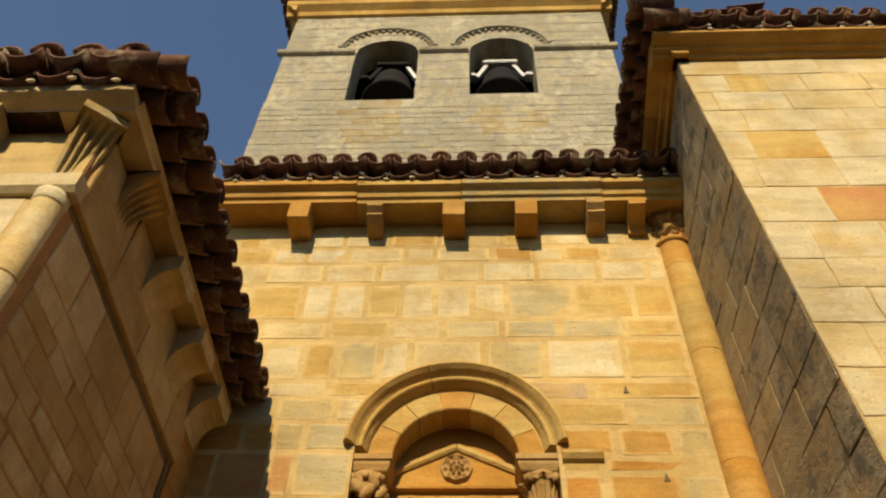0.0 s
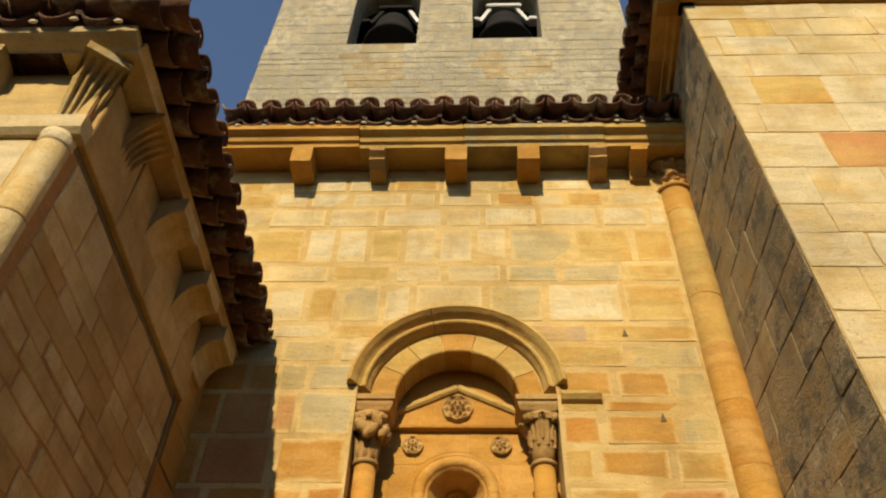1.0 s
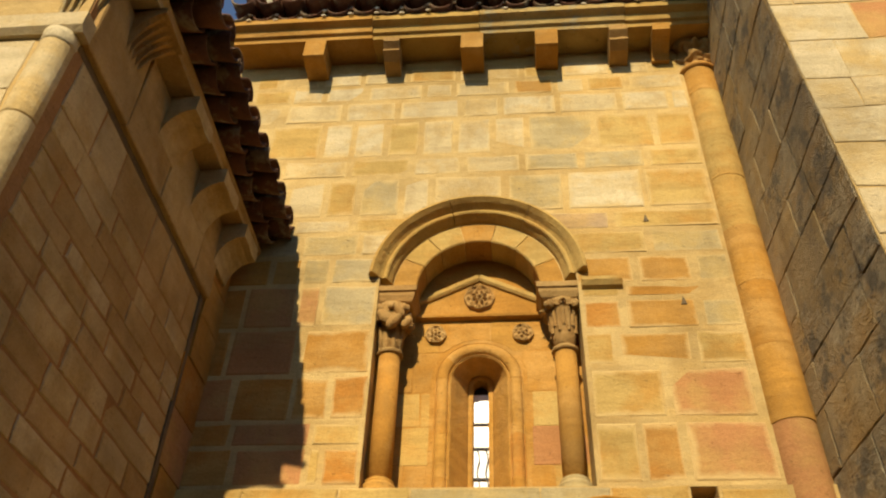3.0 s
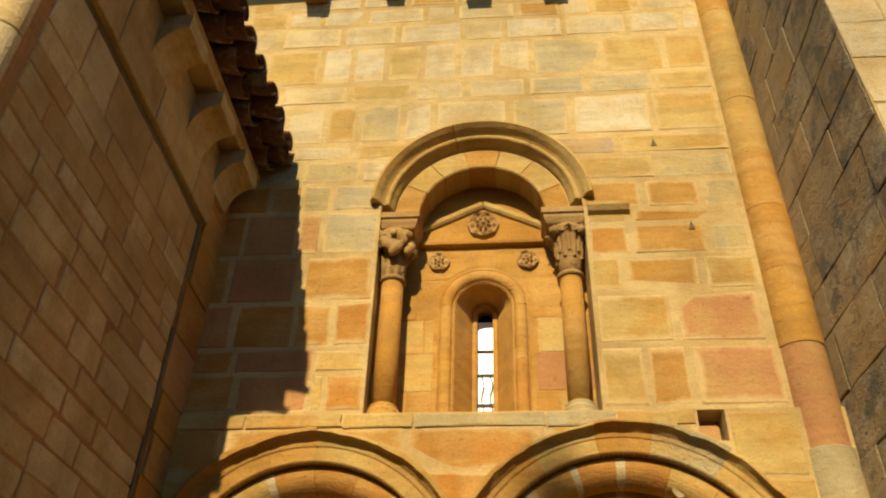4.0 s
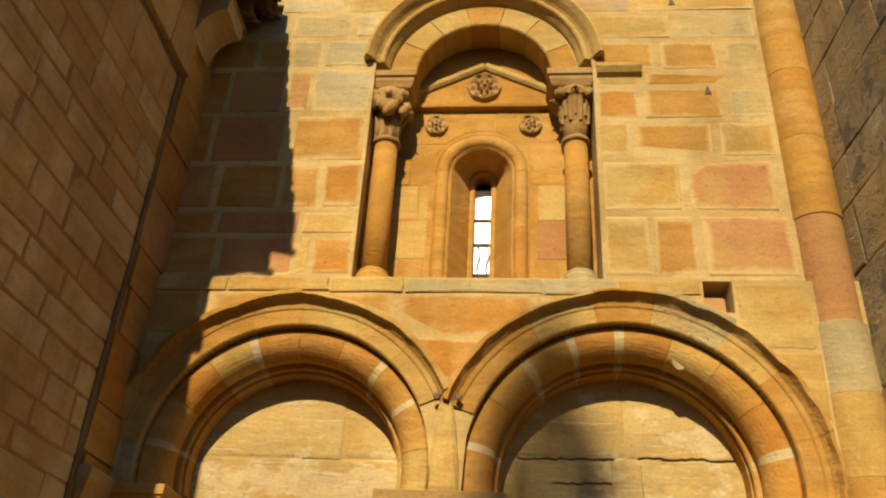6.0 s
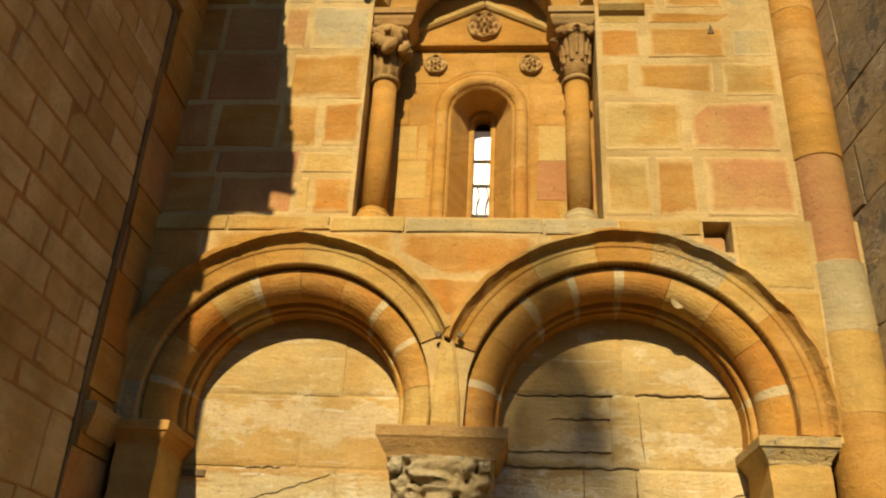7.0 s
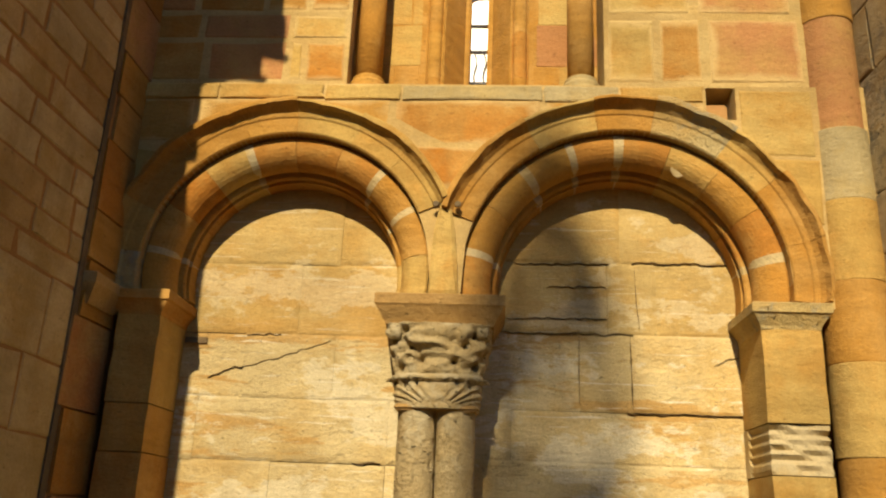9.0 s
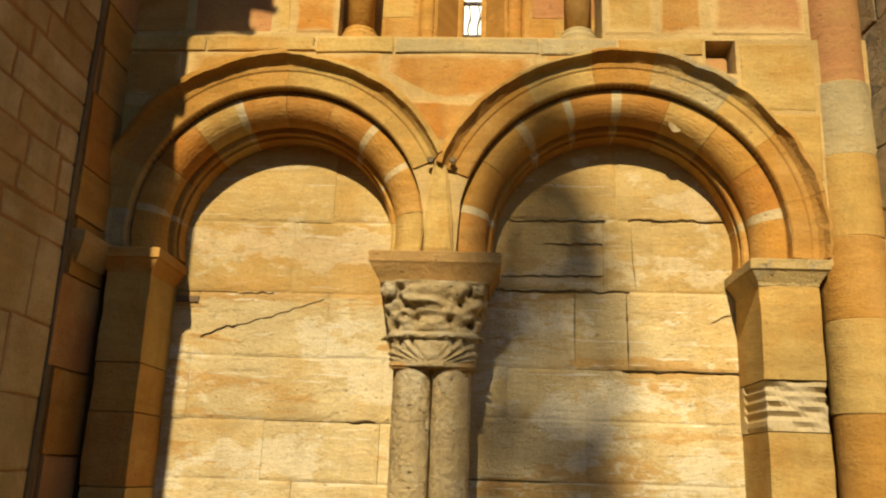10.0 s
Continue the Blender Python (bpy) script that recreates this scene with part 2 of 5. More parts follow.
def grid_mesh(rows, close_u=False, cap=False):
    """A mesh through rows of points."""
    bm = bmesh.new()
    vs = [[bm.verts.new(p) for p in row] for row in rows]
    w = len(vs[0])
    for i in range(len(vs) - 1):
        for j in range(w if close_u else w - 1):
            q = (vs[i][j], vs[i][(j + 1) % w], vs[i + 1][(j + 1) % w], vs[i + 1][j])
            bm.faces.new(q)
    if cap:
        bm.faces.new(vs[0][::-1])
        bm.faces.new(vs[-1])
    return bm


def lathe(profile, cx, cy, n=32, cap=True):
    """A turned form from (radius, z) pairs round the upright through cx, cy."""
    return grid_mesh([[(cx + r * math.cos(2 * math.pi * k / n), cy + r * math.sin(2 * math.pi * k / n), z) for k in range(n)] for r, z in profile], True, cap)


def arc_sweep(profile, cx, cz, a0, a1, steps, stilt=0.0, closed=True):
    """A moulding of (radius, y) points swept round an arch in the x-z plane from angle a0 to a1 (degrees); closed profile."""
    rows = []
    for i in range(steps + 1):
        a = radians(a0 + (a1 - a0) * i / steps)
        rows.append([(cx + r * math.cos(a), y, cz + r * math.sin(a)) for r, y in profile])
    return grid_mesh(rows, closed, True)


def block(outline, place, proud, rng, sink=0.03, chamfer=0.012):
    """One dressed stone: its outline softened and a little uneven, standing proud of the joint."""
    cu = sum(p[0] for p in outline) / len(outline)
    cv = sum(p[1] for p in outline) / len(outline)
    tilt_u, tilt_v = rng.uniform(-1, 1) * 0.006, rng.uniform(-1, 1) * 0.006
    bm = bmesh.new()
    ring = [[], [], []]
    for u, v in outline:
        du, dv = cu - u, cv - v
        s = max(1e-6, math.hypot(du, dv))
        d = proud + tilt_u * (u - cu) * 2 + tilt_v * (v - cv) * 2
        ring[0].append(bm.verts.new(place(u, v, -sink)))
        ring[1].append(bm.verts.new(place(u, v, d - chamfer * 0.5)))
        ring[2].append(bm.verts.new(place(u + du / s * chamfer * 1.4, v + dv / s * chamfer * 1.4, d)))
    n = len(outline)
    for a, b in ((0, 1), (1, 2)):
        for i in range(n):
            bm.faces.new((ring[a][i], ring[a][(i + 1) % n], ring[b][(i + 1) % n], ring[b][i]))
    bm.faces.new(ring[2])
    return bm


def outlines(u0, u1, courses, lengths, rng, joint=0.03, floor_of=None, breaks=None, fixed=None):
    """Course by course, the outlines of the blocks of a wall. floor_of(u): where an opening's head rises into the wall."""
    out = []
    for row in range(len(courses) - 1):
        v0, v1 = courses[row] + joint / 2, courses[row + 1] - joint / 2
        if fixed and row in fixed:
            cuts = fixed[row]
        else:
            cuts, u = [u0], u0 + rng.uniform(*lengths) * rng.uniform(0.4, 1.0)
            while u < u1 - lengths[0] * 0.5:
                cuts.append(u)
                u += rng.uniform(*lengths)
            cuts.append(u1)
        for a, b in zip(cuts[:-1], cuts[1:]):
            a2, b2 = a + joint / 2, b - joint / 2
            if b2 - a2 < 0.03:
                continue
            jit = lambda k=0.008: rng.uniform(-k, k)
            if floor_of is None:
                pts = [(a2 + jit(), v0 + jit()), ((a2 + b2) / 2 + jit(0.05), v0 + jit(0.006)), (b2 + jit(), v0 + jit()), (b2 + jit(), (v0 + v1) / 2 + jit(0.03)),
                       (b2 + jit(), v1 + jit()), ((a2 + b2) / 2 + jit(0.05), v1 + jit(0.006)), (a2 + jit(), v1 + jit()), (a2 + jit(), (v0 + v1) / 2 + jit(0.03))]
                out.append((row, pts))
                continue
            k = 14
            us = sorted({a2 + (b2 - a2) * i / k for i in range(k + 1)} | {c for c in (breaks or ()) if a2 < c < b2})
            runs, run = [], []
            for u in us:
                f = max(v0, floor_of(u))
                if f < v1 - 0.02:
                    run.append((u, f))
                elif run:
                    runs.append(run)
                    run = []
            if run:
                runs.append(run)
            for run in runs:
                if run[-1][0] - run[0][0] < 0.03:
                    continue
                low = run if any(f > v0 for _, f in run) else [run[0], run[-1]]
                pts = [(u, f + jit(0.003)) for u, f in low] + [(run[-1][0] + jit(), v1 + jit()), ((run[0][0] + run[-1][0]) / 2, v1 + jit(0.006)), (run[0][0] + jit(), v1 + jit())]
                out.append((row, pts))
    return out


def lay(parent, shapes, place, mats_of, rng, proud=(0.002, 0.010), chamfer=0.012, name="stone", seated=0.03):
    for row, pts in shapes:
        cu, cv = sum(p[0] for p in pts) / len(pts), sum(p[1] for p in pts) / len(pts)
        part(name, block(pts, place, rng.uniform(*proud), rng, seated, chamfer), mats_of(row, cu, cv, rng), parent)


def pick(rng, table):
    r, tot = rng.random() * sum(w for _, w in table), 0
    for m, w in table:
        tot += w
        if r <= tot:
            return m
    return table[-1][0]


# ---- plan ----
WALL, PANEL, NICHE = 4.80, 5.15, 5.13       # faces of the wall, of the arcade's panels and of the niche
SILL = 4.20
CX, SPRING = 0.02, 5.90                      # niche arch
ARCHES = ((-1.0, 3.06, 0.60), (0.855, 3.03, 0.67))   # arcade: centre x, z, inner radius
LEFT_X, LEFT_Y, LEFT_S = -1.93, 2.20, 0.0                 # side wall and front of the left building
back = lambda u, v, d: (u, WALL - d, v)

# ---- ground ----
bm = bmesh.new()
bmesh.ops.create_grid(bm, x_segments=40, y_segments=40, size=1500)
tagged(part("ground", bm, M_EARTH), "bare ochre earth before the church", "ground", kind="structure")

# ---- plain unseen walls added behind and beside the viewer to cut low sky light ----
for label, (x0, x1, y0, y1) in (("wall_south", (-17, 17, -15.5, -15)), ("wall_yard_west", (-17.5, -17, -15.5, 12)), ("wall_yard_east", (17, 17.5, -15.5, 12))):
    tagged(part(label, boxed(x0, x1, y0, y1, 0, 9.0), M_LIGHT_BLOCK), "added unseen dark wall that cuts low sky light", "wall", kind="structure")

# ---- upper wall with the window niche ----
rng = random.Random(5)


def niche_top(u, r=0.755):
    d = abs(u - CX)
    return SPRING + math.sqrt(r * r - d * d) if d < r else -9


n_arc = 40
line = [(-2.6, SILL), (CX - 0.755, SILL)] + [(CX - 0.755 * math.cos(math.pi * i / n_arc), SPRING + 0.755 * math.sin(math.pi * i / n_arc)) for i in range(n_arc + 1)]
line += [(CX + 0.755, SILL), (2.9, SILL), (2.9, 8.95), (-2.6, 8.95)]
wall_back = tagged(part("wall_north", prism(line, back, 0.0, -0.33), M_MORTAR), "ochre sandstone ashlar wall with wide lime joints", "wall", kind="structure")
NL, NR = CX - 0.755, CX + 0.755
# courses beside the niche differ on its two sides; above it they run through
WEST = [4.21, 4.50, 4.69, 5.06, 5.47, 5.88, 6.16, 6.41, 6.58]
WEST_CUTS = {0: [-2.15, -1.6, -1.1, -1.0, NL], 1: [-2.15, -1.65, -1.1, NL], 2: [-2.15, -1.7, -1.27, -1.0, NL], 3: [-2.15, -1.8, -1.3, NL],
             4: [-2.15, -1.75, -1.35, -1.17, NL], 5: [-2.15, -1.6, -1.36, -1.13, -0.2], 6: [-2.15, -1.8, -1.40, -0.92, -0.2], 7: [-2.15, -1.5, -1.0, -0.2]}
# Rows 0 to 5 start with unsmeared stones to deepen the eave's shade.
WEST_TONES = {0: [M_ORANGE, M_RED, M_BUFF_W, M_ORANGE_W], 1: [M_ORANGE, M_RED, M_BUFF_W], 2: [M_RED, M_ORANGE, M_OCHRE_W, M_ORANGE_W], 3: [M_ORANGE, M_RED, M_OCHRE_W],
              4: [M_ORANGE, M_RED, M_RED_W, M_GREY_W], 5: [M_OCHRE, M_OCHRE, M_GREY_W, M_GREY_W], 6: [M_BUFF_W, M_GREY_W, M_GREY_W, M_CREAM_W], 7: [M_CREAM_W, M_CREAM_W, M_BUFF_W]}
EAST = [4.21, 4.67, 5.08, 5.39, 5.68, 5.81, 6.10, 6.36, 6.58]
EAST_CUTS = {0: [NR, 1.08, 1.36, 1.93], 1: [NR, 1.30, 1.88, 1.93], 2: [NR, 1.0, 1.54, 1.93], 3: [NR, 1.085, 1.63, 1.93], 4: [NR, 1.1, 1.93],
             5: [0.3, 1.22, 1.65, 1.93], 6: [0.3, 1.35, 1.93], 7: [0.3, 1.085, 1.93]}
EAST_TONES = {0: [M_BUFF_W, M_ORANGE_W, M_RED_W], 1: [M_BUFF_W, M_RED_W, M_BUFF_W], 2: [M_BUFF_W, M_OCHRE_W, M_BUFF_W], 3: [M_ORANGE_W, M_OCHRE_W, M_GREY_W], 4: [M_BUFF_W, M_OCHRE_W],
              5: [M_OCHRE_W, M_OCHRE_W, M_GREY_W], 6: [M_BUFF_W, M_GREY_W], 7: [M_MAUVE_W, M_BUFF_W]}
TOP = [6.58, 7.05, 7.295, 7.785, 8.08, 8.315, 8.55]
TOP_CUTS = {0: [-2.15, -1.6, -1.26, -0.985, -0.62, -0.37, 0.25, 0.74, 1.39, 1.93], 1: [-2.15, -1.7, -1.1, -0.55, -0.1, 0.41, 0.9, 1.45, 1.93],
            2: [-2.15, -1.89, -1.38, -1.1, -0.8, -0.49, -0.18, 0.15, 0.455, 1.05, 1.57, 1.93]}
TOP_TONES = {0: [M_CREAM_W, M_CREAM_W, M_BUFF_W, M_GREY_W, M_CREAM_W, M_CREAM_W, M_GREY_W, M_CREAM_W, M_BUFF_W],
             1: [M_CREAM_W, M_CREAM_W, M_BUFF_W, M_CREAM_W, M_CREAM_W, M_GREY_W, M_GREY_W, M_BUFF_W],
             2: [M_CREAM_W, M_BUFF_W, M_CREAM_W, M_CREAM_W, M_BUFF_W, M_CREAM_W, M_CREAM_W, M_CREAM_W, M_GREY_W, M_BUFF_W, M_BUFF_W]}


def toned(cuts, tones):
    def tone(row, u, v, r):
        if row in cuts:
            return tones[row][min(sum(1 for c in cuts[row][1:] if c <= u), len(tones[row]) - 1)]
        return pick(r, [(M_CREAM_W, 7), (M_BUFF_W, 3), (M_GREY_W, 0.8), (M_OCHRE_W, 0.5)])
    return tone


for u0, u1, courses, cuts, tones, joint in ((-2.15, -0.2, WEST, WEST_CUTS, WEST_TONES, 0.036), (0.3, 1.93, EAST, EAST_CUTS, EAST_TONES, 0.045), (-2.15, 1.93, TOP, TOP_CUTS, TOP_TONES, 0.045)):
    shapes = outlines(u0, u1, courses, (0.28, 0.62), rng, joint, niche_top, (NL, NR), cuts)
    lay(wall_back, shapes, back, toned(cuts, tones), rng, proud=(0.001, 0.006))

# ---- niche: back wall, window, gable, rosettes ----
ROLL_Z, R_SPLAY = 5.205, 0.208                # inner arch: springing and clear radius
line = [(-1.0, SILL - 0.25), (-R_SPLAY, SILL - 0.25)] + [(-R_SPLAY * math.cos(math.pi * i / 24), ROLL_Z + R_SPLAY * math.sin(math.pi * i / 24)) for i in range(25)]
line += [(R_SPLAY, SILL - 0.25), (1.05, SILL - 0.25), (1.05, 6.75), (-1.0, 6.75)]
line = [(u + CX, v) for u, v in line]
niche_wall = tagged(part("wall_niche", prism(line, lambda u, v, d: (u, NICHE - d, v), 0.0, -0.06), M_OCHRE), "smooth ochre ashlar back of the window niche", "wall", kind="structure")


def inner_top(u):
    d = abs(u - CX)
    return ROLL_Z + math.sqrt(0.36 ** 2 - d * d) if d < 0.36 else -9


rng = random.Random(8)
shapes = outlines(CX - 0.76, CX + 0.76, [4.0, 4.52, 4.82, 5.10, 5.45, 5.74], (0.2, 0.4), rng, 0.008, inner_top, (CX - 0.36, CX + 0.36))
lay(niche_wall, shapes, lambda u, v, d: (u, NICHE - d, v), lambda r, u, v, g: M_RED if (r == 1 and u > 0.25) else pick(g, [(M_OCHRE, 6), (M_BUFF, 1.5), (M_ORANGE, 1)]), rng, proud=(0.001, 0.003), chamfer=0.004)

window = thing("window_1", "narrow round-headed slit window with splayed stone reveal", "window", kind="structure", at=(CX, NICHE, SILL))


def under(ob, parent):
    ob.parent = parent
    ob.matrix_parent_inverse = Matrix.Translation(parent.location).inverted()
    return ob


def wpart(name, bm, mat, label="", smooth=True):
    return under(part(name, bm, mat, None, label, smooth), window)


# roll moulding round the splay: jambs and head
def roll_section(r0, r1):
    pts = [(r0, NICHE + 0.03), (r0, NICHE - 0.012)]
    for i in range(9):
        a = math.pi * i / 8
        pts.append(((r0 + r1) / 2 - (r1 - r0 - 0.02) / 2 * math.cos(a), NICHE - 0.006 - 0.036 * math.sin(a)))
    return pts + [(r1, NICHE - 0.012), (r1, NICHE + 0.03)]


sec = roll_section(0.216, 0.325)
for k in range(5):
    wpart("voussoir", arc_sweep(sec, CX, ROLL_Z, k * 36 + 0.15, k * 36 + 35.85, 8), M_OCHRE, smooth=False)
for s in (-1, 1):
    for z0, z1, mt in ((4.0, 4.42, M_OCHRE), (4.4215, 4.75, M_ORANGE if s > 0 else M_OCHRE), (4.7515, ROLL_Z - 0.001, M_OCHRE)):
        wpart("jamb_stone", grid_mesh([[(CX + s * r, y, z) for r, y in sec] for z in (z0, z1)], True, True), mt, smooth=False)
# splay, cone-shaped at the head, down to the slit
SLIT_W, SLIT_Z, SLIT_Y, SLIT_BASE = 0.058, 5.30, 5.39, 4.30
rows = []
for r, y, zs in ((R_SPLAY + 0.012, NICHE - 0.01, ROLL_Z), (R_SPLAY - 0.002, NICHE + 0.0, ROLL_Z), (0.092, SLIT_Y - 0.02, SLIT_Z), (0.092, SLIT_Y - 0.03, SLIT_Z), (0.076, SLIT_Y - 0.03, SLIT_Z), (SLIT_W, SLIT_Y - 0.02, SLIT_Z), (SLIT_W, SLIT_Y + 0.10, SLIT_Z)):
    row = [(CX - r, y, SLIT_BASE - 0.3)] + [(CX - r * math.cos(math.pi * i / 40), y, zs + r * math.sin(math.pi * i / 40)) for i in range(41)] + [(CX + r, y, SLIT_BASE - 0.3)]
    rows.append(row)
wpart("splay", grid_mesh(rows), M_OCHRE, "splayed ochre stone reveal", smooth=False)
wpart("sill", boxed(CX - 0.24, CX + 0.24, NICHE - 0.05, SLIT_Y + 0.1, 3.95, SILL + 0.0, bevel=0.01), M_BUFF, smooth=False)
# Pane stops short; the near-black sheet behind stands for the head's shadow.
wpart("pane", boxed(CX - SLIT_W - 0.02, CX + SLIT_W + 0.02, SLIT_Y + 0.035, SLIT_Y + 0.045, SLIT_BASE - 0.2, SLIT_Z - 0.045), M_PANE, "white sunlit translucent pane", smooth=False)
wpart("head_shade", boxed(CX - 0.14, CX + 0.14, SLIT_Y + 0.101, SLIT_Y + 0.12, SLIT_BASE - 0.2, SLIT_Z + 0.16), M_INTERIOR_SHADE, "near-black sheet standing for shade at the slit's head", smooth=False)
for z in (4.36, 4.56, 4.80, 5.0):
    wpart("glazing_bar", boxed(CX - SLIT_W, CX + SLIT_W, SLIT_Y + 0.018, SLIT_Y + 0.034, z - 0.006, z + 0.006), M_LEAD, smooth=False)
for x in (-0.02, 0.042):
    bm = grid_mesh([[(CX + x + 0.010 * math.sin(z * 31) + 0.005 * c, SLIT_Y + 0.026 + 0.006 * d, z) for c, d in ((-1, -1), (1, -1), (1, 1), (-1, 1))] for z in [SLIT_BASE - 0.1 + 0.05 * i for i in range(13)]], True, True)
    wpart("glazing_bar", bm, M_LEAD, smooth=False)

# gable and string over the inner arch
gable = thing("gable_panel", "carved ochre stone gable with raised rake mouldings", "gable", at=(CX, NICHE, 5.76))


def gpart(name, bm, mat=None, label=""):
    return under(part(name, bm, mat or M_OCHRE, None, label), gable)


gpart("string_course", prism([(0, 5.745), (0.05, 5.755), (0.055, 5.775), (0.03, 5.782), (0.03, 5.80), (0, 5.805)], lambda d, v, u: (CX + u, NICHE - d, v), -0.75, 0.75))
field = [(-0.75, 5.81), (0.75, 5.81), (0.75, 5.83), (0, 6.17), (-0.75, 5.83)]
gpart("tympanum", prism(field, lambda u, v, d: (CX + u, NICHE - d, v), -0.02, 0.012))
for s in (-1, 1):
    a, b = (s * 0.66, 5.835), (0.0, 6.165)
    L = math.hypot(b[0] - a[0], b[1] - a[1])
    ux, uz = (b[0] - a[0]) / L, (b[1] - a[1]) / L
    sect = [(0, -0.005), (0, 0.03), (0.018, 0.045), (0.03, 0.045), (0.038, 0.03), (0.062, 0.03), (0.07, 0.012), (0.07, -0.005)]
    rows = []
    for t in (0, L):
        rows.append([(CX + a[0] + ux * t + s * uz * (w - 0.035) * 1.0, NICHE - d, a[1] + uz * t - abs(ux) * (0.035 - w) + 0.0) for w, d in sect])
    gpart("rake_moulding", grid_mesh(rows, True, True), M_BUFF)


def rosette(cx, cz, r, petals):
    rows = []
    for i in range(17):
        t = i / 16
        row = []
        for k in range(48):
            a = 2 * math.pi * k / 48
            pet = 0.5 + 0.5 * math.cos(petals * a)
            pet2 = 0.5 + 0.5 * math.cos(petals * a + math.pi)
            h = 0.012
            if t > 0.86:
                h += 0.026 * math.sin(math.pi * (t - 0.86) / 0.14)
            elif t > 0.52:
                h += 0.03 * pet * math.sin(math.pi * (t - 0.52) / 0.34)
            elif t > 0.2:
                h += 0.012 + 0.032 * pet2 * math.sin(math.pi * (t - 0.2) / 0.32)
            else:
                h += 0.02 + 0.03 * math.cos(t / 0.2 * math.pi / 2)
            rr = r * t * (1 - 0.05 * (1 - pet) * (t > 0.6))
            row.append((cx + rr * math.cos(a), NICHE - 0.008 - h * r / 0.11, cz + rr * math.sin(a)))
        rows.append(row)
    rows.append([(cx + r * math.cos(2 * math.pi * k / 48), NICHE + 0.01, cz + r * math.sin(2 * math.pi * k / 48)) for k in range(48)])
    return grid_mesh(rows[1:], True, True)


for x, z, r, p, txt in ((0.0, 5.955, 0.125, 8, "large carved stone rosette inside the gable"), (-0.335, 5.61, 0.083, 6, "small carved stone rosette below the gable"), (0.335, 5.61, 0.083, 5, "small carved stone rosette below the gable")):
    tagged(part("rosette", rosette(CX + x, z, r, p), M_CARVED, smooth=True), txt, "rosette", "niche rosettes")

# arch of the niche: hood, voussoirs
niche_arch = thing("window_arch", "round stone arch with a moulded hood over the niche", "arch", at=(CX, WALL, SPRING))


def apart_of(parent, name, bm, mat, label="", smooth=False):
    return under(part(name, bm, mat, None, label, smooth), parent)


hood = [(0.84, WALL + 0.06), (0.84, WALL - 0.035), (0.825, WALL - 0.075), (0.805, WALL - 0.080), (0.775, WALL - 0.045), (0.752, WALL - 0.005), (0.735, WALL + 0.012),
        (0.728, WALL + 0.002), (0.712, WALL - 0.002), (0.700, WALL + 0.006), (0.690, WALL + 0.035), (0.675, WALL + 0.060), (0.668, WALL + 0.075), (0.66, WALL + 0.12), (0.70, WALL + 0.15)]
for a0, a1 in ((3.0, 58), (58.3, 106), (106.5, 177.0)):
    apart_of(niche_arch, "hood_stone", arc_sweep(hood, CX, SPRING + 0.0, a0, a1, 16), M_BUFF, "grey-buff moulded hood stone")
vous = [(0.658, NICHE - 0.01), (0.658, WALL + 0.085), (0.650, WALL + 0.078), (0.485, WALL + 0.078), (0.475, WALL + 0.088), (0.475, NICHE - 0.01)]
cuts = [0, 24, 52, 77, 103, 128, 152, 180]
for k in range(7):
    apart_of(niche_arch, "voussoir", arc_sweep(vous, CX, SPRING - 0.02, cuts[k] + 0.35, cuts[k + 1] - 0.35, 6), (M_OCHRE, M_BUFF, M_BUFF, M_OCHRE, M_BUFF, M_BUFF, M_OCHRE)[k])
apart_of(niche_arch, "mortar_bed", arc_sweep([(0.70, NICHE - 0.02), (0.70, WALL + 0.10), (0.482, WALL + 0.084), (0.482, NICHE - 0.02)], CX, SPRING - 0.02, 0, 180, 36), M_MORTAR)
# soffit recess above the back wall
tagged(part("impost_string", prism([(0, 5.765), (0.035, 5.785), (0.06, 5.82), (0.06, 5.85), (0, 5.85)], lambda d, v, u: (u, WALL - d, v), 0.80, 1.10), M_BUFF), "short moulded stone string beside the niche", "moulding", kind="structure")


def leafy_capital(cx, cy, z0, z1, r0, half, style, wear=0.0, wide=1.0):
    """A bell that turns from a round neck into a square top, with two tiers of leaves or a crouching form, and volutes at the corners."""
    rows, nt, na = [], 40, 72
    for i in range(nt + 1):
        t = i / nt
        row = []
        for k in range(na):
            a = 2 * math.pi * k / na
            sq = half / max(abs(math.cos(a)), abs(math.sin(a)))
            sq = min(sq, half * 1.26)
            base = r0 + (sq - r0) * (t ** 1.7)
            if style == 0:
                lobe = 0.5 + 0.5 * math.cos(8 * a)
                lobe2 = 0.5 + 0.5 * math.cos(8 * a + math.pi)
                h = 0.030 * lobe * math.exp(-((t - 0.34) / 0.13) ** 2) + 0.034 * lobe2 * math.exp(-((t - 0.66) / 0.12) ** 2)
                h += 0.012 * math.cos(40 * a) * (0.15 < t < 0.75) * 0.5
                corner = max(0.0, math.cos(2 * (a - math.pi / 4)) ** 2) ** 6
                h += 0.03 * corner * math.exp(-((t - 0.85) / 0.08) ** 2)
            else:
                swirl = math.sin(3 * a + 7.5 * t + style) * math.sin(2.1 * a - 5 * t)
                h = 0.042 * max(0, swirl) * math.sin(math.pi * min(1, t * 1.1)) - 0.018 * max(0, -swirl)
                h += 0.028 * math.exp(-((t - 0.82) / 0.09) ** 2) * (0.5 + 0.5 * math.cos(12 * a))
            h += wear * noise.noise(Vector((a * 4, t * 9, style + 3.0))) * 0.03
            h *= 1.5 if t < 0.97 else 0.4
            rr = base + h
            row.append((cx + rr * math.cos(a) * wide, cy + rr * math.sin(a), z0 + (z1 - z0) * t))
        rows.append(row)
    return grid_mesh(rows, True, True)


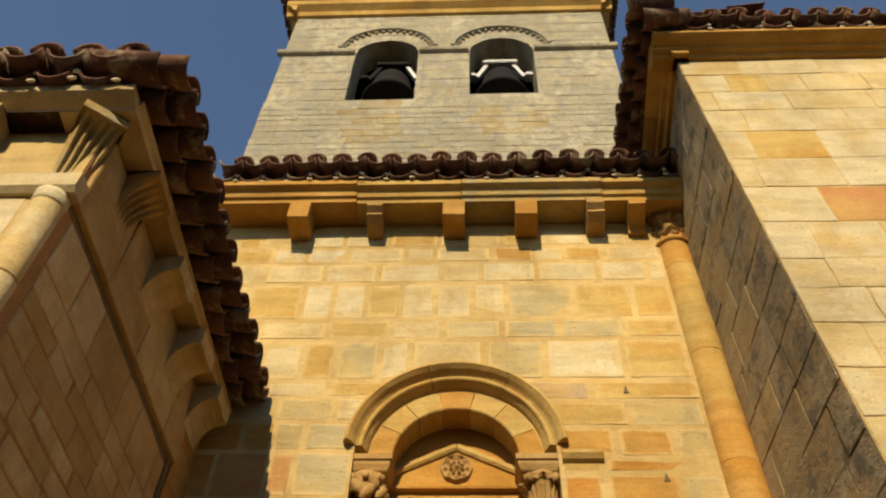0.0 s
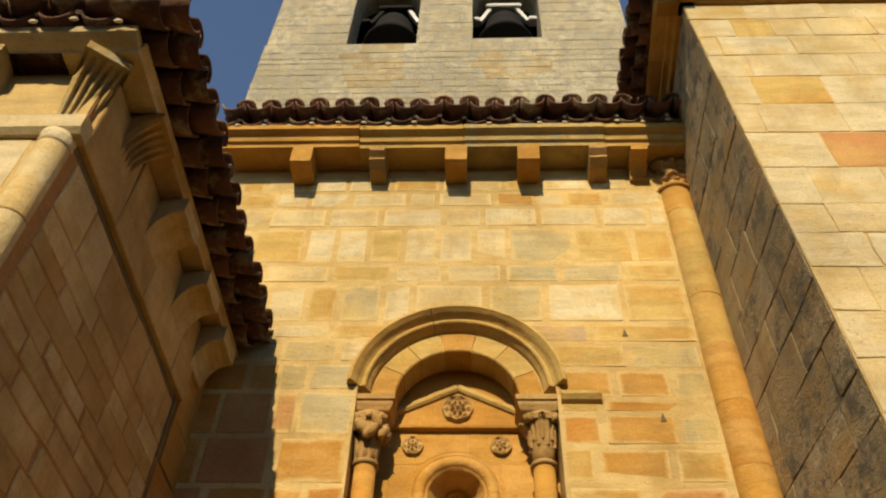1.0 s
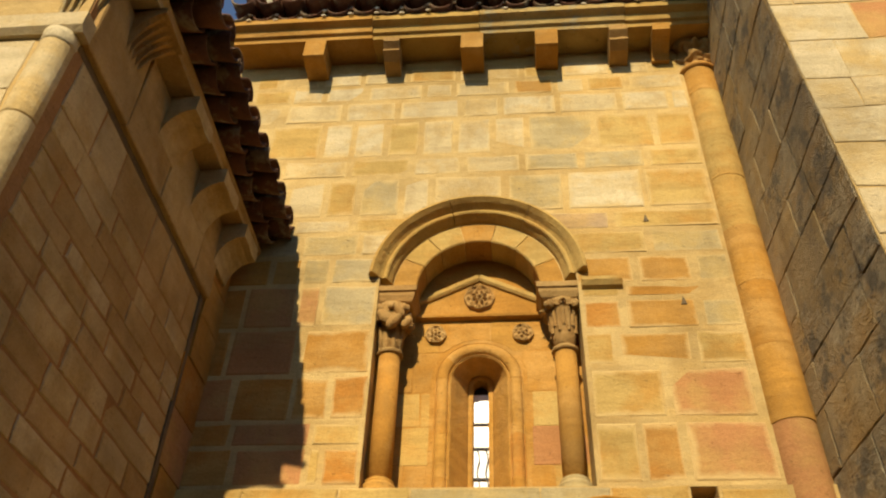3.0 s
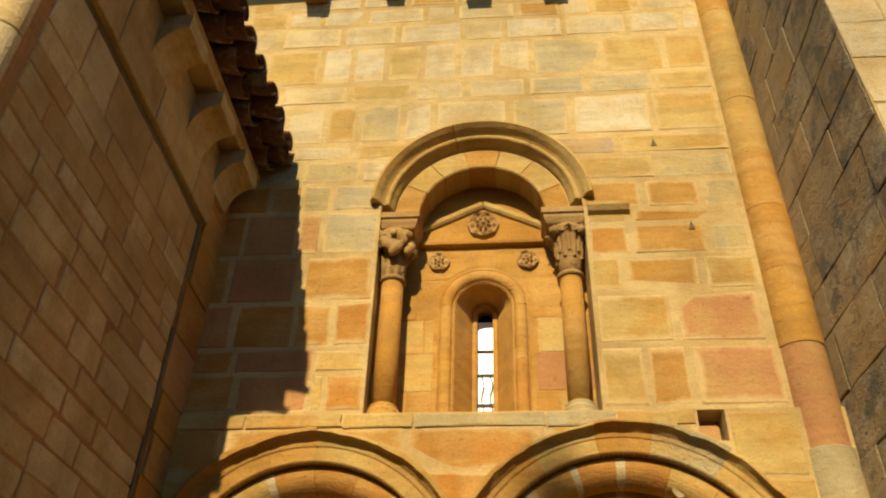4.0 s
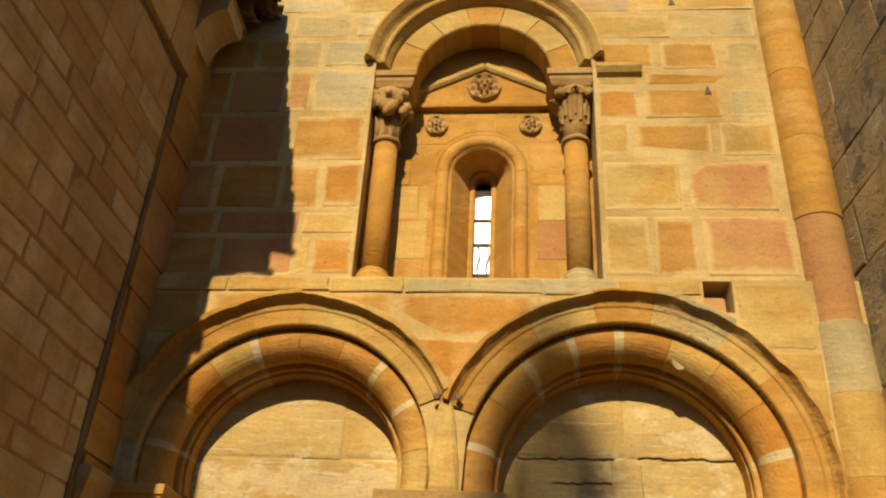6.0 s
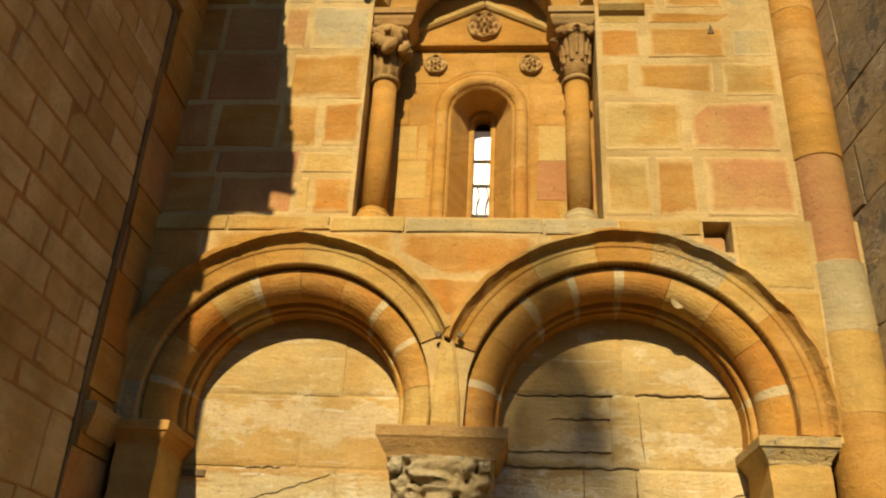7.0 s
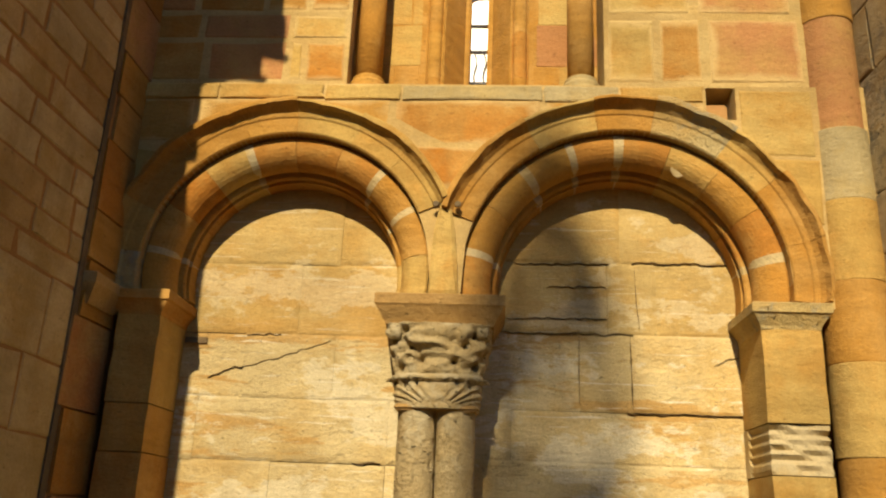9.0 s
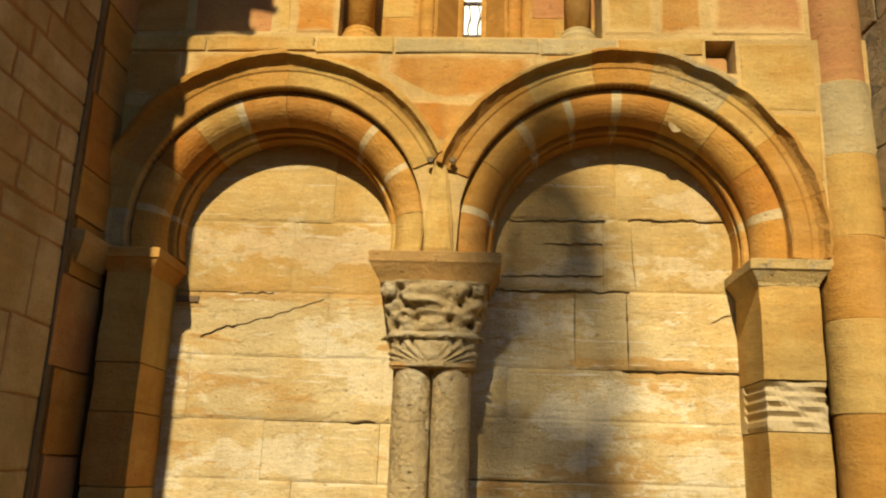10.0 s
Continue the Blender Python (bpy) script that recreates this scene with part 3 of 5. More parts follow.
def add_leaf(bm, cx, cy, a, z0, z1, r0, r1, w, curl, ribs=3):
    """One carved leaf that hugs the bell, widens, and curls out at its tip."""
    nt, nw = 12, 6
    rows, backs = [], []
    for i in range(nt + 1):
        t = i / nt
        z = z0 + (z1 - z0) * min(1.0, t * 1.18) - (0.10 * (z1 - z0)) * max(0, t - 0.85) / 0.15
        r = r0 + (r1 - r0) * t ** 1.5 + curl * max(0, t - 0.55) ** 1.6 * 2.4
        half = w * (0.55 + 0.9 * t) * math.sqrt(max(0.02, 1 - max(0, t - 0.6) ** 2 / 0.16))
        row, brow = [], []
        for k in range(nw + 1):
            u = -1 + 2 * k / nw
            rr = r - 0.35 * half * abs(u) ** 2 + 0.006 * math.cos(ribs * math.pi * u)
            b = a + u * half / max(0.05, r)
            row.append(bm.verts.new((cx + rr * math.cos(b), cy + rr * math.sin(b), z)))
            brow.append(bm.verts.new((cx + (rr - 0.022) * math.cos(b), cy + (rr - 0.022) * math.sin(b), z - 0.004)))
        rows.append(row)
        backs.append(brow)
    for g in (rows, backs):
        for i in range(nt):
            for k in range(nw):
                bm.faces.new((g[i][k], g[i][k + 1], g[i + 1][k + 1], g[i + 1][k]))
    for i in range(nt):
        for k in (0, nw):
            bm.faces.new((rows[i][k], rows[i + 1][k], backs[i + 1][k], backs[i][k]))
    for k in range(nw):
        bm.faces.new((rows[nt][k], rows[nt][k + 1], backs[nt][k + 1], backs[nt][k]))


def add_scroll(bm, cx, cy, a, z, r, size):
    """A corner volute: a short drum with a sunk eye."""
    m = Matrix.Translation((cx + r * math.cos(a), cy + r * math.sin(a), z)) @ Matrix.Rotation(a, 4, "Z") @ Matrix.Rotation(math.pi / 2, 4, "X")
    prof = [(size * 0.25, -size * 0.75), (size * 0.35, -size * 0.62), (size * 0.8, -size * 0.72), (size, -size * 0.5), (size * 0.85, 0), (size, size * 0.5), (size * 0.8, size * 0.72), (size * 0.35, size * 0.62), (size * 0.25, size * 0.75)]
    vs = [[bm.verts.new(m @ Vector((q * math.cos(2 * math.pi * k / 14), q * math.sin(2 * math.pi * k / 14), h))) for k in range(14)] for q, h in prof]
    for i in range(len(vs) - 1):
        for k in range(14):
            bm.faces.new((vs[i][k], vs[i][(k + 1) % 14], vs[i + 1][(k + 1) % 14], vs[i + 1][k]))
    bm.faces.new(vs[0][::-1])
    bm.faces.new(vs[-1])


def carved_capital(cx, cy, z0, z1, r0, half, style):
    bm = lathe([(r0, z0), (r0 + 0.006, z0 + 0.3 * (z1 - z0)), (r0 + 0.02, z0 + 0.7 * (z1 - z0)), (half * 0.95, z1 - 0.02), (half, z1)], cx, cy, 24)
    h = z1 - z0
    n = 8
    if style:
        # a bare lower bell under one broad tier of ribbed leaves
        for k in range(n):
            add_leaf(bm, cx, cy, 2 * math.pi * (k + 0.5) / n, z0 + h * 0.30, z0 + h * 0.84, r0 + 0.018, r0 + 0.045, 0.034, 0.05, 5)
            add_leaf(bm, cx, cy, 2 * math.pi * k / n, z0 + h * 0.42, z0 + h * 0.93, r0 + 0.020, r0 + 0.052, 0.030, 0.06, 5)
    else:
        for k in range(n):
            add_leaf(bm, cx, cy, 2 * math.pi * (k + 0.5) / n, z0 + 0.01, z0 + h * 0.56, r0 + 0.004, r0 + 0.030, 0.026, 0.10)
        # a crouching, much worn beast wrapped round the bell: body, haunch and head as plain rounded forms
        for k, (a, zf, rad, out) in enumerate(((-1.9, 0.62, 0.060, 0.055), (-1.35, 0.50, 0.055, 0.060), (-1.1, 0.74, 0.042, 0.070), (-0.5, 0.60, 0.055, 0.050), (-2.5, 0.70, 0.045, 0.055), (0.2, 0.66, 0.05, 0.05), (3.3, 0.62, 0.05, 0.05))):
            m = Matrix.Translation((cx + (r0 + out) * math.cos(a), cy + (r0 + out) * math.sin(a), z0 + h * zf)) @ Matrix.Rotation(a, 4, "Z") @ Matrix.Rotation(0.6 * (-1) ** k, 4, "X") @ Matrix.Diagonal((0.8, 0.75, 1.5, 1))
            bmesh.ops.create_icosphere(bm, subdivisions=3, radius=rad, matrix=m)
    for k in range(4):
        add_scroll(bm, cx, cy, math.pi / 4 + k * math.pi / 2, z1 - 0.055, half * 1.12, 0.038)
    for k in range(4):
        add_scroll(bm, cx, cy, k * math.pi / 2, z1 - 0.05, half * 0.98, 0.024)
    for v in bm.verts:
        v.co += Vector((0.004 * noise.noise(v.co * 30), 0.004 * noise.noise(v.co * 30 + Vector((9, 0, 0))), 0.003 * noise.noise(v.co * 30 + Vector((0, 9, 0)))))
    return bm


def moulded_slab(x0, x1, y0, y1, prof):
    """An abacus or impost: rectangular rings; prof holds (outset, z) from the bottom up."""
    return grid_mesh([[(x0 - o, y0 - o, z), (x1 + o, y0 - o, z), (x1 + o, y1, z), (x0 - o, y1, z)] for o, z in prof], True, True)


for x, style, txt in ((-0.632, 2.0, "slender round stone column with an animal-carved capital"), (0.653, 0, "slender round stone column with a leaf-carved capital")):
    col = thing("column", txt, "column", "niche columns", at=(x, 4.955, SILL))
    apart_of(col, "base", lathe([(0.118, SILL), (0.118, 4.235), (0.11, 4.245), (0.118, 4.262), (0.110, 4.282), (0.093, 4.29), (0.090, 4.30), (0.098, 4.312), (0.082, 4.325)], x, 4.955), M_OCHRE if x < 0 else M_GREY, smooth=True)
    apart_of(col, "shaft", lathe([(0.080, 4.32), (0.081, 4.8), (0.078, 5.31)], x, 4.955), M_OCHRE, smooth=True)
    apart_of(col, "astragal", lathe([(0.078, 5.30), (0.094, 5.306), (0.100, 5.32), (0.094, 5.334), (0.08, 5.34)], x, 4.955), M_CARVED, smooth=True)
    apart_of(col, "capital", carved_capital(x, 4.955, 5.335, 5.735, 0.080, 0.125, 0 if x < 0 else 1), M_CARVED, "carved ochre capital", smooth=True)
    xl, xr = (-0.745, -0.47) if x < 0 else (0.49, 0.775)
    apart_of(col, "abacus", moulded_slab(xl + 0.02, xr - 0.02, 4.86, NICHE - 0.005, [(0.0, 5.735), (0.012, 5.745), (0.03, 5.79), (0.03, 5.815), (0.045, 5.825), (0.045, 5.872)]), M_CARVED)

# ---- ledge course and arcade wall ----
rng = random.Random(21)


def arcade_top(u, grow=0.0):
    best = -9
    for cx, cz, r in ARCHES:
        rr = r + 0.205 + grow
        d = abs(u - cx)
        if d < rr:
            best = max(best, cz + math.sqrt(rr * rr - d * d))
    return best


us = [-2.5 + 0.02 * i for i in range(271)]
low = [(u, max(2.90, arcade_top(u))) for u in us]
arcade_face = 0.035
PUT = (1.335, 1.50, 3.98)          # putlog hole
line = low + [(2.9, SILL - 0.01), (PUT[1], SILL - 0.01), (PUT[1], PUT[2] + 0.0), (PUT[0], PUT[2]), (PUT[0], SILL - 0.01), (-2.5, SILL - 0.01)]
wall_arcade = tagged(part("wall_arcade", prism(line, back, arcade_face, -0.29), M_MORTAR), "orange sandstone spandrels above the blind arcade", "wall", kind="structure")
add = arcade_face


def spandrel(u, v, d):
    return (u, WALL - add - d, v)


shapes = outlines(-2.12, 1.325, [2.9, 3.3, 3.55, 3.80, 4.095], (0.35, 0.6), rng, 0.02, lambda u: arcade_top(u, 0.15), None, {2: [-2.12, -1.5, -0.52, 0.42, 1.325], 3: [-2.12, -1.6, -0.45, 0.41, 1.325], 1: [-2.12, -0.3, 0.1, 1.325]})
lay(wall_arcade, shapes, spandrel, lambda r, u, v, g: M_ORANGE_W if -0.6 < u < 0.5 else pick(g, [(M_OCHRE_W, 3), (M_BUFF_W, 2)]), rng, proud=(0.001, 0.006))
shapes = outlines(1.51, 1.93, [2.9, 3.35, 3.75, 4.18], (0.35, 0.45), rng, 0.02, lambda u: arcade_top(u, 0.15), None, {0: [1.51, 1.93], 1: [1.51, 1.93], 2: [1.51, 1.93]})
lay(wall_arcade, shapes, spandrel, lambda r, u, v, g: M_BUFF, rng, proud=(0.002, 0.006))
shapes = outlines(-2.12, 1.325, [4.085, 4.185], (0.4, 0.8), rng, 0.01, None, None, {0: [-2.12, -1.48, -0.85, -0.4, 0.42, 0.85, 1.325]})
lay(wall_arcade, shapes, spandrel, lambda r, u, v, g: M_GREY if -0.45 < u < 0.9 else M_BUFF, rng, proud=(0.010, 0.016), chamfer=0.008, name="ledge_stone")
bm = boxed(PUT[0] + 0.005, PUT[1] - 0.03, WALL + 0.03, WALL + 0.22, PUT[2] - 0.01, PUT[2] + 0.13, bevel=0.01)
part("plug_stone", bm, M_RED, wall_arcade)

# panels behind the arches
panel = tagged(part("wall_panel", boxed(-2.5, 2.4, PANEL, PANEL + 0.3, 0.0, 4.15), M_JOINT), "pale flaking sandstone infill of the blind arches", "wall", kind="structure")
rng = random.Random(33)
pan = lambda u, v, d: (u, PANEL - d, v)
PANEL_SIDES = ((-1.75, -0.12, [0.0, 0.4, 0.8, 1.2, 1.45, 1.73, 2.05, 2.40, 2.765, 3.19, 3.9],
                {6: [-1.75, -1.5, -0.412, -0.12], 7: [-1.75, -1.27, -0.746, -0.12], 8: [-1.75, -0.972, -0.12], 9: [-1.75, -0.75, -0.12], 5: [-1.75, -1.05, -0.412, -0.12]}),
               (-0.12, 1.62, [0.0, 0.4, 0.8, 1.2, 1.45, 1.775, 2.1, 2.38, 2.815, 3.237, 3.9],
                {5: [-0.12, 0.70, 1.62], 6: [-0.12, 0.265, 1.62], 7: [-0.12, 0.646, 0.932, 1.62], 8: [-0.12, 0.811, 1.087, 1.62], 9: [-0.12, 0.884, 1.62]}))
shapes = [q for u0, u1, courses, cuts in PANEL_SIDES for q in outlines(u0, u1, courses, (0.45, 0.8), rng, 0.007, None, None, cuts)]


def eroded(outline, place, rng, proud, r0):
    """A flaked block: its face is a fine sheet that has lost thin layers in patches."""
    us, vs = [p[0] for p in outline], [p[1] for p in outline]
    u0, u1, v0, v1 = min(us), max(us), min(vs), max(vs)
    nu, nv = max(8, int((u1 - u0) / 0.022)), max(8, int((v1 - v0) / 0.016))
    rows = []
    for j in range(nv + 1):
        v = v0 + (v1 - v0) * j / nv
        row = []
        for i in range(nu + 1):
            u = u0 + (u1 - u0) * i / nu
            edge = min(u - u0, u1 - u, v - v0, v1 - v)
            f = noise.noise(Vector((u * 2.2 + r0, 0, v * 7.0))) + 0.5 * noise.noise(Vector((u * 6.0, r0, v * 17.0)))
            lay_ = 0.0030 * max(0, round(f * 2.0 - 0.6)) + 0.0010 * noise.noise(Vector((u * 25, r0, v * 30)))
            d = proud - lay_ * (1.0 if r0 > 0 else 0.4) - (0.005 if edge < 1e-6 else 0) - (0.008 * max(0, noise.noise(Vector((u * 12, 5, v * 12)))) if edge < 0.03 else 0)
            row.append(place(u, v, max(-0.03, d)))
        rows.append(row)
    return grid_mesh(rows)


for row, pts in shapes:
    if 3 <= row <= 9:
        part("stone", eroded(pts, pan, rng, rng.uniform(0.016, 0.024), 1.0 + row if row < 8 else 0.0), M_PANEL_TOP if row >= 8 else pick(rng, [(M_PANEL, 4), (M_PANEL_GREY, 3)]), panel)
shapes = [q for q in shapes if not 3 <= q[0] <= 9]
lay(panel, shapes, pan, lambda r, u, v, g: M_BUFF if r >= 8 else pick(g, [(M_PANEL, 4), (M_PANEL_GREY, 3)]), rng, proud=(0.002, 0.010), chamfer=0.006)



def crack(pts, width, depth=0.0295):
    """A ragged dark fissure along a line on the panel, tapering at its ends."""
    g = random.Random(int(abs(pts[0][0]) * 1000))
    line = []
    for (u0, v0), (u1, v1) in zip(pts[:-1], pts[1:]):
        k = max(2, int(math.hypot(u1 - u0, v1 - v0) / 0.03))
        line += [(u0 + (u1 - u0) * i / k, v0 + (v1 - v0) * i / k + g.uniform(-0.008, 0.008)) for i in range(k)]
    line.append(pts[-1])
    n = len(line)
    upright = abs(pts[-1][1] - pts[0][1]) > abs(pts[-1][0] - pts[0][0])
    half = [width * 0.36 * min(1.0, 0.15 + 3 * min(i, n - 1 - i) / n) * g.uniform(0.1, 1.0) for i in range(n)]
    a = [(u + (w if upright else 0), v + (0 if upright else w)) for (u, v), w in zip(line, half)]
    b = [(u - (w if upright else 0), v - (0 if upright else w)) for (u, v), w in zip(line, half)]
    part("crack", prism(a + b[::-1], pan, depth, -0.01), M_FISSURE, panel)


crack([(-1.46, 2.50), (-1.34, 2.56), (-1.22, 2.585), (-1.06, 2.63), (-0.90, 2.69), (-0.77, 2.735)], 0.005)
crack([(-1.26, 2.762), (-1.06, 2.764)], 0.010)
crack([(-0.60, 2.055), (-0.44, 2.06)], 0.014)
crack([(0.27, 3.222), (0.52, 3.225), (0.82, 3.228)], 0.009)
crack([(0.46, 3.085), (0.80, 3.09)], 0.011)
crack([(0.22, 2.895), (0.50, 2.90), (0.80, 2.905)], 0.013)
crack([(0.18, 2.812), (0.55, 2.815), (0.95, 2.815)], 0.010)
crack([(0.93, 2.80), (0.934, 2.60), (0.936, 2.39)], 0.014)
crack([(0.646, 2.80), (0.643, 2.60), (0.645, 2.42)], 0.009)
crack([(0.965, 3.20), (0.97, 3.0), (0.985, 2.85)], 0.008)
crack([(1.39, 2.66), (1.46, 2.69), (1.54, 2.70)], 0.009)
crack([(0.90, 2.374), (1.15, 2.38), (1.55, 2.38)], 0.010)
crack([(0.95, 3.24), (1.25, 3.242), (1.5, 3.24)], 0.008)

# ---- the two blind arches ----
for n_a, (cx, cz, r) in enumerate(ARCHES):
    arch = thing("blind_arch", "round moulded sandstone arch with a worn chipped hood", "arch", "blind arcade", at=(cx, WALL, cz))
    f = WALL - add
    R1, R2 = r + 0.205, r + 0.39
    if n_a == 0:
        a0, a1 = math.degrees(math.acos(min(1, (-0.115 - cx) / (R2 - 0.02)))) , 197
    else:
        a0, a1 = -6, 180 - math.degrees(math.acos(min(1, (cx + 0.115) / (R2 - 0.02))))
    rng = random.Random(50 + n_a)
    # hood: weathered slope, nib, then the flat of the first order
    edges = [a0]
    while edges[-1] < a1 - 14:
        edges.append(edges[-1] + rng.uniform(17, 27))
    edges[-1] = a1
    for q in range(len(edges) - 1):
        w = rng.uniform(-0.012, 0.012)
        hd = [(R2 + w, f + 0.06), (R2 + w, f - 0.078), (R2 - 0.010 + w, f - 0.094 + rng.uniform(0, 0.010)), (R2 - 0.026, f - 0.088), (R2 - 0.040, f - 0.050), (R2 - 0.060, f - 0.026), (R2 - 0.086, f - 0.020), (R2 - 0.094, f - 0.012),
              (R1 + 0.008, f - 0.012), (R1, f - 0.004), (R1, f + 0.06)]
        bm = arc_sweep(hd, cx, cz, edges[q] + 0.05, edges[q + 1] - 0.05, 10)
        for v in bm.verts:
            k = noise.noise(v.co * 9.0)
            if math.hypot(v.co.x - cx, v.co.z - cz) > R2 - 0.03:
                v.co.y += 0.010 * k
                s = 1 + 0.016 * noise.noise(v.co * 5.0) + 0.008 * noise.noise(v.co * 17.0)
                v.co.x, v.co.z = cx + (v.co.x - cx) * s, cz + (v.co.z - cz) * s
        apart_of(arch, "hood_stone", bm, pick(rng, [(M_LICHEN, 1), (M_BUFF, 3), (M_OCHRE, 3)]), "worn buff hood stone")
    # second order: voussoirs with a rounded edge
    y0 = WALL + 0.008
    vs = [(R1 - 0.004, PANEL), (R1 - 0.004, y0 + 0.01), (R1 - 0.015, y0)]
    for i in range(9):
        a = math.pi / 2 * i / 8
        vs.append((r + 0.160 - 0.118 * math.sin(a), y0 + 0.125 - 0.125 * math.cos(a)))
    vs += [(r + 0.042, y0 + 0.140), (r + 0.056, y0 + 0.145), (r + 0.056, y0 + 0.160)]
    vs += [(r + 0.034 - 0.022 * math.sin(math.pi * i / 6), y0 + 0.188 - 0.022 * math.cos(math.pi * i / 6)) for i in range(7)]
    vs += [(r + 0.034, y0 + 0.215), (r + 0.006, y0 + 0.222), (r, PANEL)]
    lo0, hi0 = (-14, 196) if n_a == 0 else (-9, 190)
    lo = max(lo0, -math.degrees(math.asin((cz - 2.90) / (r + 0.12))))
    hi = min(hi0, 180 + math.degrees(math.asin((cz - 2.90) / (r + 0.12))))
    nv = 10
    for q in range(nv):
        b0, b1 = lo + (hi - lo) * q / nv, lo + (hi - lo) * (q + 1) / nv
        mt = pick(rng, [(M_OCHRE, 6), (M_ORANGE, 4), (M_BUFF, 1)])
        apart_of(arch, "voussoir", arc_sweep(vs, cx, cz, b0 + 0.1, b1 - 0.1, 7), mt, smooth=False)
        # pale lime joint between the blocks
        if q and rng.random() < 0.5:
            vs2 = [(a, b - 0.0005) for a, b in vs]
            apart_of(arch, "lime_joint", arc_sweep(vs2, cx, cz, b0 - 1.7, b0 + rng.uniform(0.8, 2.2), 2), M_CREAM)
    apart_of(arch, "mortar_bed", arc_sweep([(R1 + 0.02, PANEL), (R1 + 0.02, y0 + 0.05), (r + 0.13, y0 + 0.10), (r + 0.08, y0 + 0.16), (r + 0.06, PANEL)], cx, cz, lo, hi, 40), M_MORTAR)

# springer between the arches, with two drilled holes above it
sp = [(-0.19, 2.905), (-0.03, 2.905), (-0.04, 3.1), (-0.06, 3.30), (-0.085, 3.44), (-0.14, 3.44), (-0.17, 3.30), (-0.185, 3.1)]
tagged(part("springer", block(sp, lambda u, v, d: (u, WALL - add - d, v), 0.045, random.Random(2), 0.2, 0.03), M_BUFF), "pale worn springer stone between the two arches", "stone")
for x in (-0.165, -0.045):
    # Raised dark discs; the drilled holes' inner shade is only their colour.
    bm = lathe([(0.02, 0), (0.016, 0.01)], 0, 0, 10)
    bm.transform(Matrix.Translation((x, WALL - add - 0.058, 3.425)) @ Matrix.Rotation(math.pi / 2, 4, "X"))
    part("drill_hole", bm, M_GAP_SHADE, bpy.data.objects["springer"])

# ---- twin columns ----
twin = thing("twin_columns", "pair of pitted stone columns under one carved capital", "column", at=(-0.12, 4.82, 0))
for x in (-0.222, -0.018):
    rows = []
    for i in range(190):
        z = 0.50 + (2.335 - 0.50) * i / 189
        row = []
        for k in range(64):
            a = 2 * math.pi * k / 64
            p = Vector((math.cos(a) * 2.2 + x * 9, math.sin(a) * 2.2, z * 9))
            h = noise.noise(p * 1.4) * 0.004 - 0.034 * max(0, noise.noise(Vector((p.x * 3.0, p.y * 3.0, p.z * 2.2))) - 0.24)
            r = 0.0985 + h
            row.append((x + r * math.cos(a), 4.80 + r * math.sin(a), z))
        rows.append(row)
    apart_of(twin, "shaft", grid_mesh(rows, True, True), M_TUFA, "grey pitted round shaft", smooth=True)
    apart_of(twin, "base", lathe([(0.14, 0.30), (0.14, 0.40), (0.125, 0.42), (0.135, 0.45), (0.115, 0.48), (0.10, 0.51)], x, 4.80), M_TUFA, smooth=True)
    apart_of(twin, "plinth", boxed(x - 0.10, x + 0.10, 4.66, 4.96, 0.0, 0.31, bevel=0.01), M_TUFA)
rows = []
HOLES = ((-0.22, 0.79), (-0.137, 0.71), (-0.195, 0.45), (0.19, 0.5), (-0.05, 0.69), (0.05, 0.69), (0.15, 0.74), (-0.09, 0.55), (0.09, 0.56), (-0.17, 0.90), (0.20, 0.86), (-0.14, 0.58))
for i in range(73):
    t = i / 72
    row = []
    for k in range(200):
        a = 2 * math.pi * k / 200
        hx = 0.205 + 0.062 * t ** 1.4
        hy = 0.105 + 0.045 * t ** 1.4
        c, s = math.cos(a), math.sin(a)
        e = 2 / (3.2 + 1.5 * t)
        px, py = hx * math.copysign(abs(c) ** e, c), hy * math.copysign(abs(s) ** e, s)
        fan = math.cos(30 * math.atan2(px * 1.0, t - -0.02)) if t < 0.3 else 0
        h = 0
        if t < 0.30:
            h = 0.012 + 0.012 * fan * math.sin(math.pi * t / 0.3) + 0.012 * math.cos(a * 4)
        elif t < 0.42:
            h = 0.030 * math.sin(math.pi * (t - 0.30) / 0.12)
        else:
            n3 = noise.noise(Vector((px * 13, py * 13, t * 6.0 + 4)))
            n4 = noise.noise(Vector((px * 26 + 5, py * 26, t * 12.0)))
            h = 0.016 + 0.036 * max(-0.7, min(0.8, n3 * 1.9)) * math.sin(math.pi * (t - 0.40) / 0.62) + 0.02 * n4
            mid = math.exp(-(px / 0.055) ** 2 - ((t - 0.72) / 0.16) ** 2)
            h += 0.035 * mid
            for q, z in HOLES:
                h -= 0.060 * math.exp(-((px - q) / 0.016) ** 2 - ((t - z) / 0.038) ** 2)
        L = max(1e-4, math.hypot(px, py))
        row.append((-0.118 + px + h * px / L * 0.6, 4.80 + py * (1 + h / 0.12), 2.315 + 0.43 * t))
    rows.append(row)
twin_cap = apart_of(twin, "capital", grid_mesh(rows, True, True), M_TUFA, "worn carved capital with beasts and leaves", smooth=True)
bm = bmesh.new()
for cx in (-0.222, -0.018):
    for k in range(9):
        a = math.pi + math.pi * k / 8
        add_leaf(bm, cx, 4.80, a, 2.335, 2.475, 0.105, 0.135, 0.022, 0.05, 2)
for x, z, q in ((-0.118, 2.62, 0.055), (-0.30, 2.63, 0.045), (0.065, 2.63, 0.045), (-0.215, 2.66, 0.035), (-0.02, 2.66, 0.035), (-0.25, 2.55, 0.035), (0.015, 2.55, 0.035)):
    m = Matrix.Translation((x, 4.685, z)) @ Matrix.Diagonal((1, 0.55, 1.0, 1))
    bmesh.ops.create_icosphere(bm, subdivisions=3, radius=q * 0.8, matrix=m)
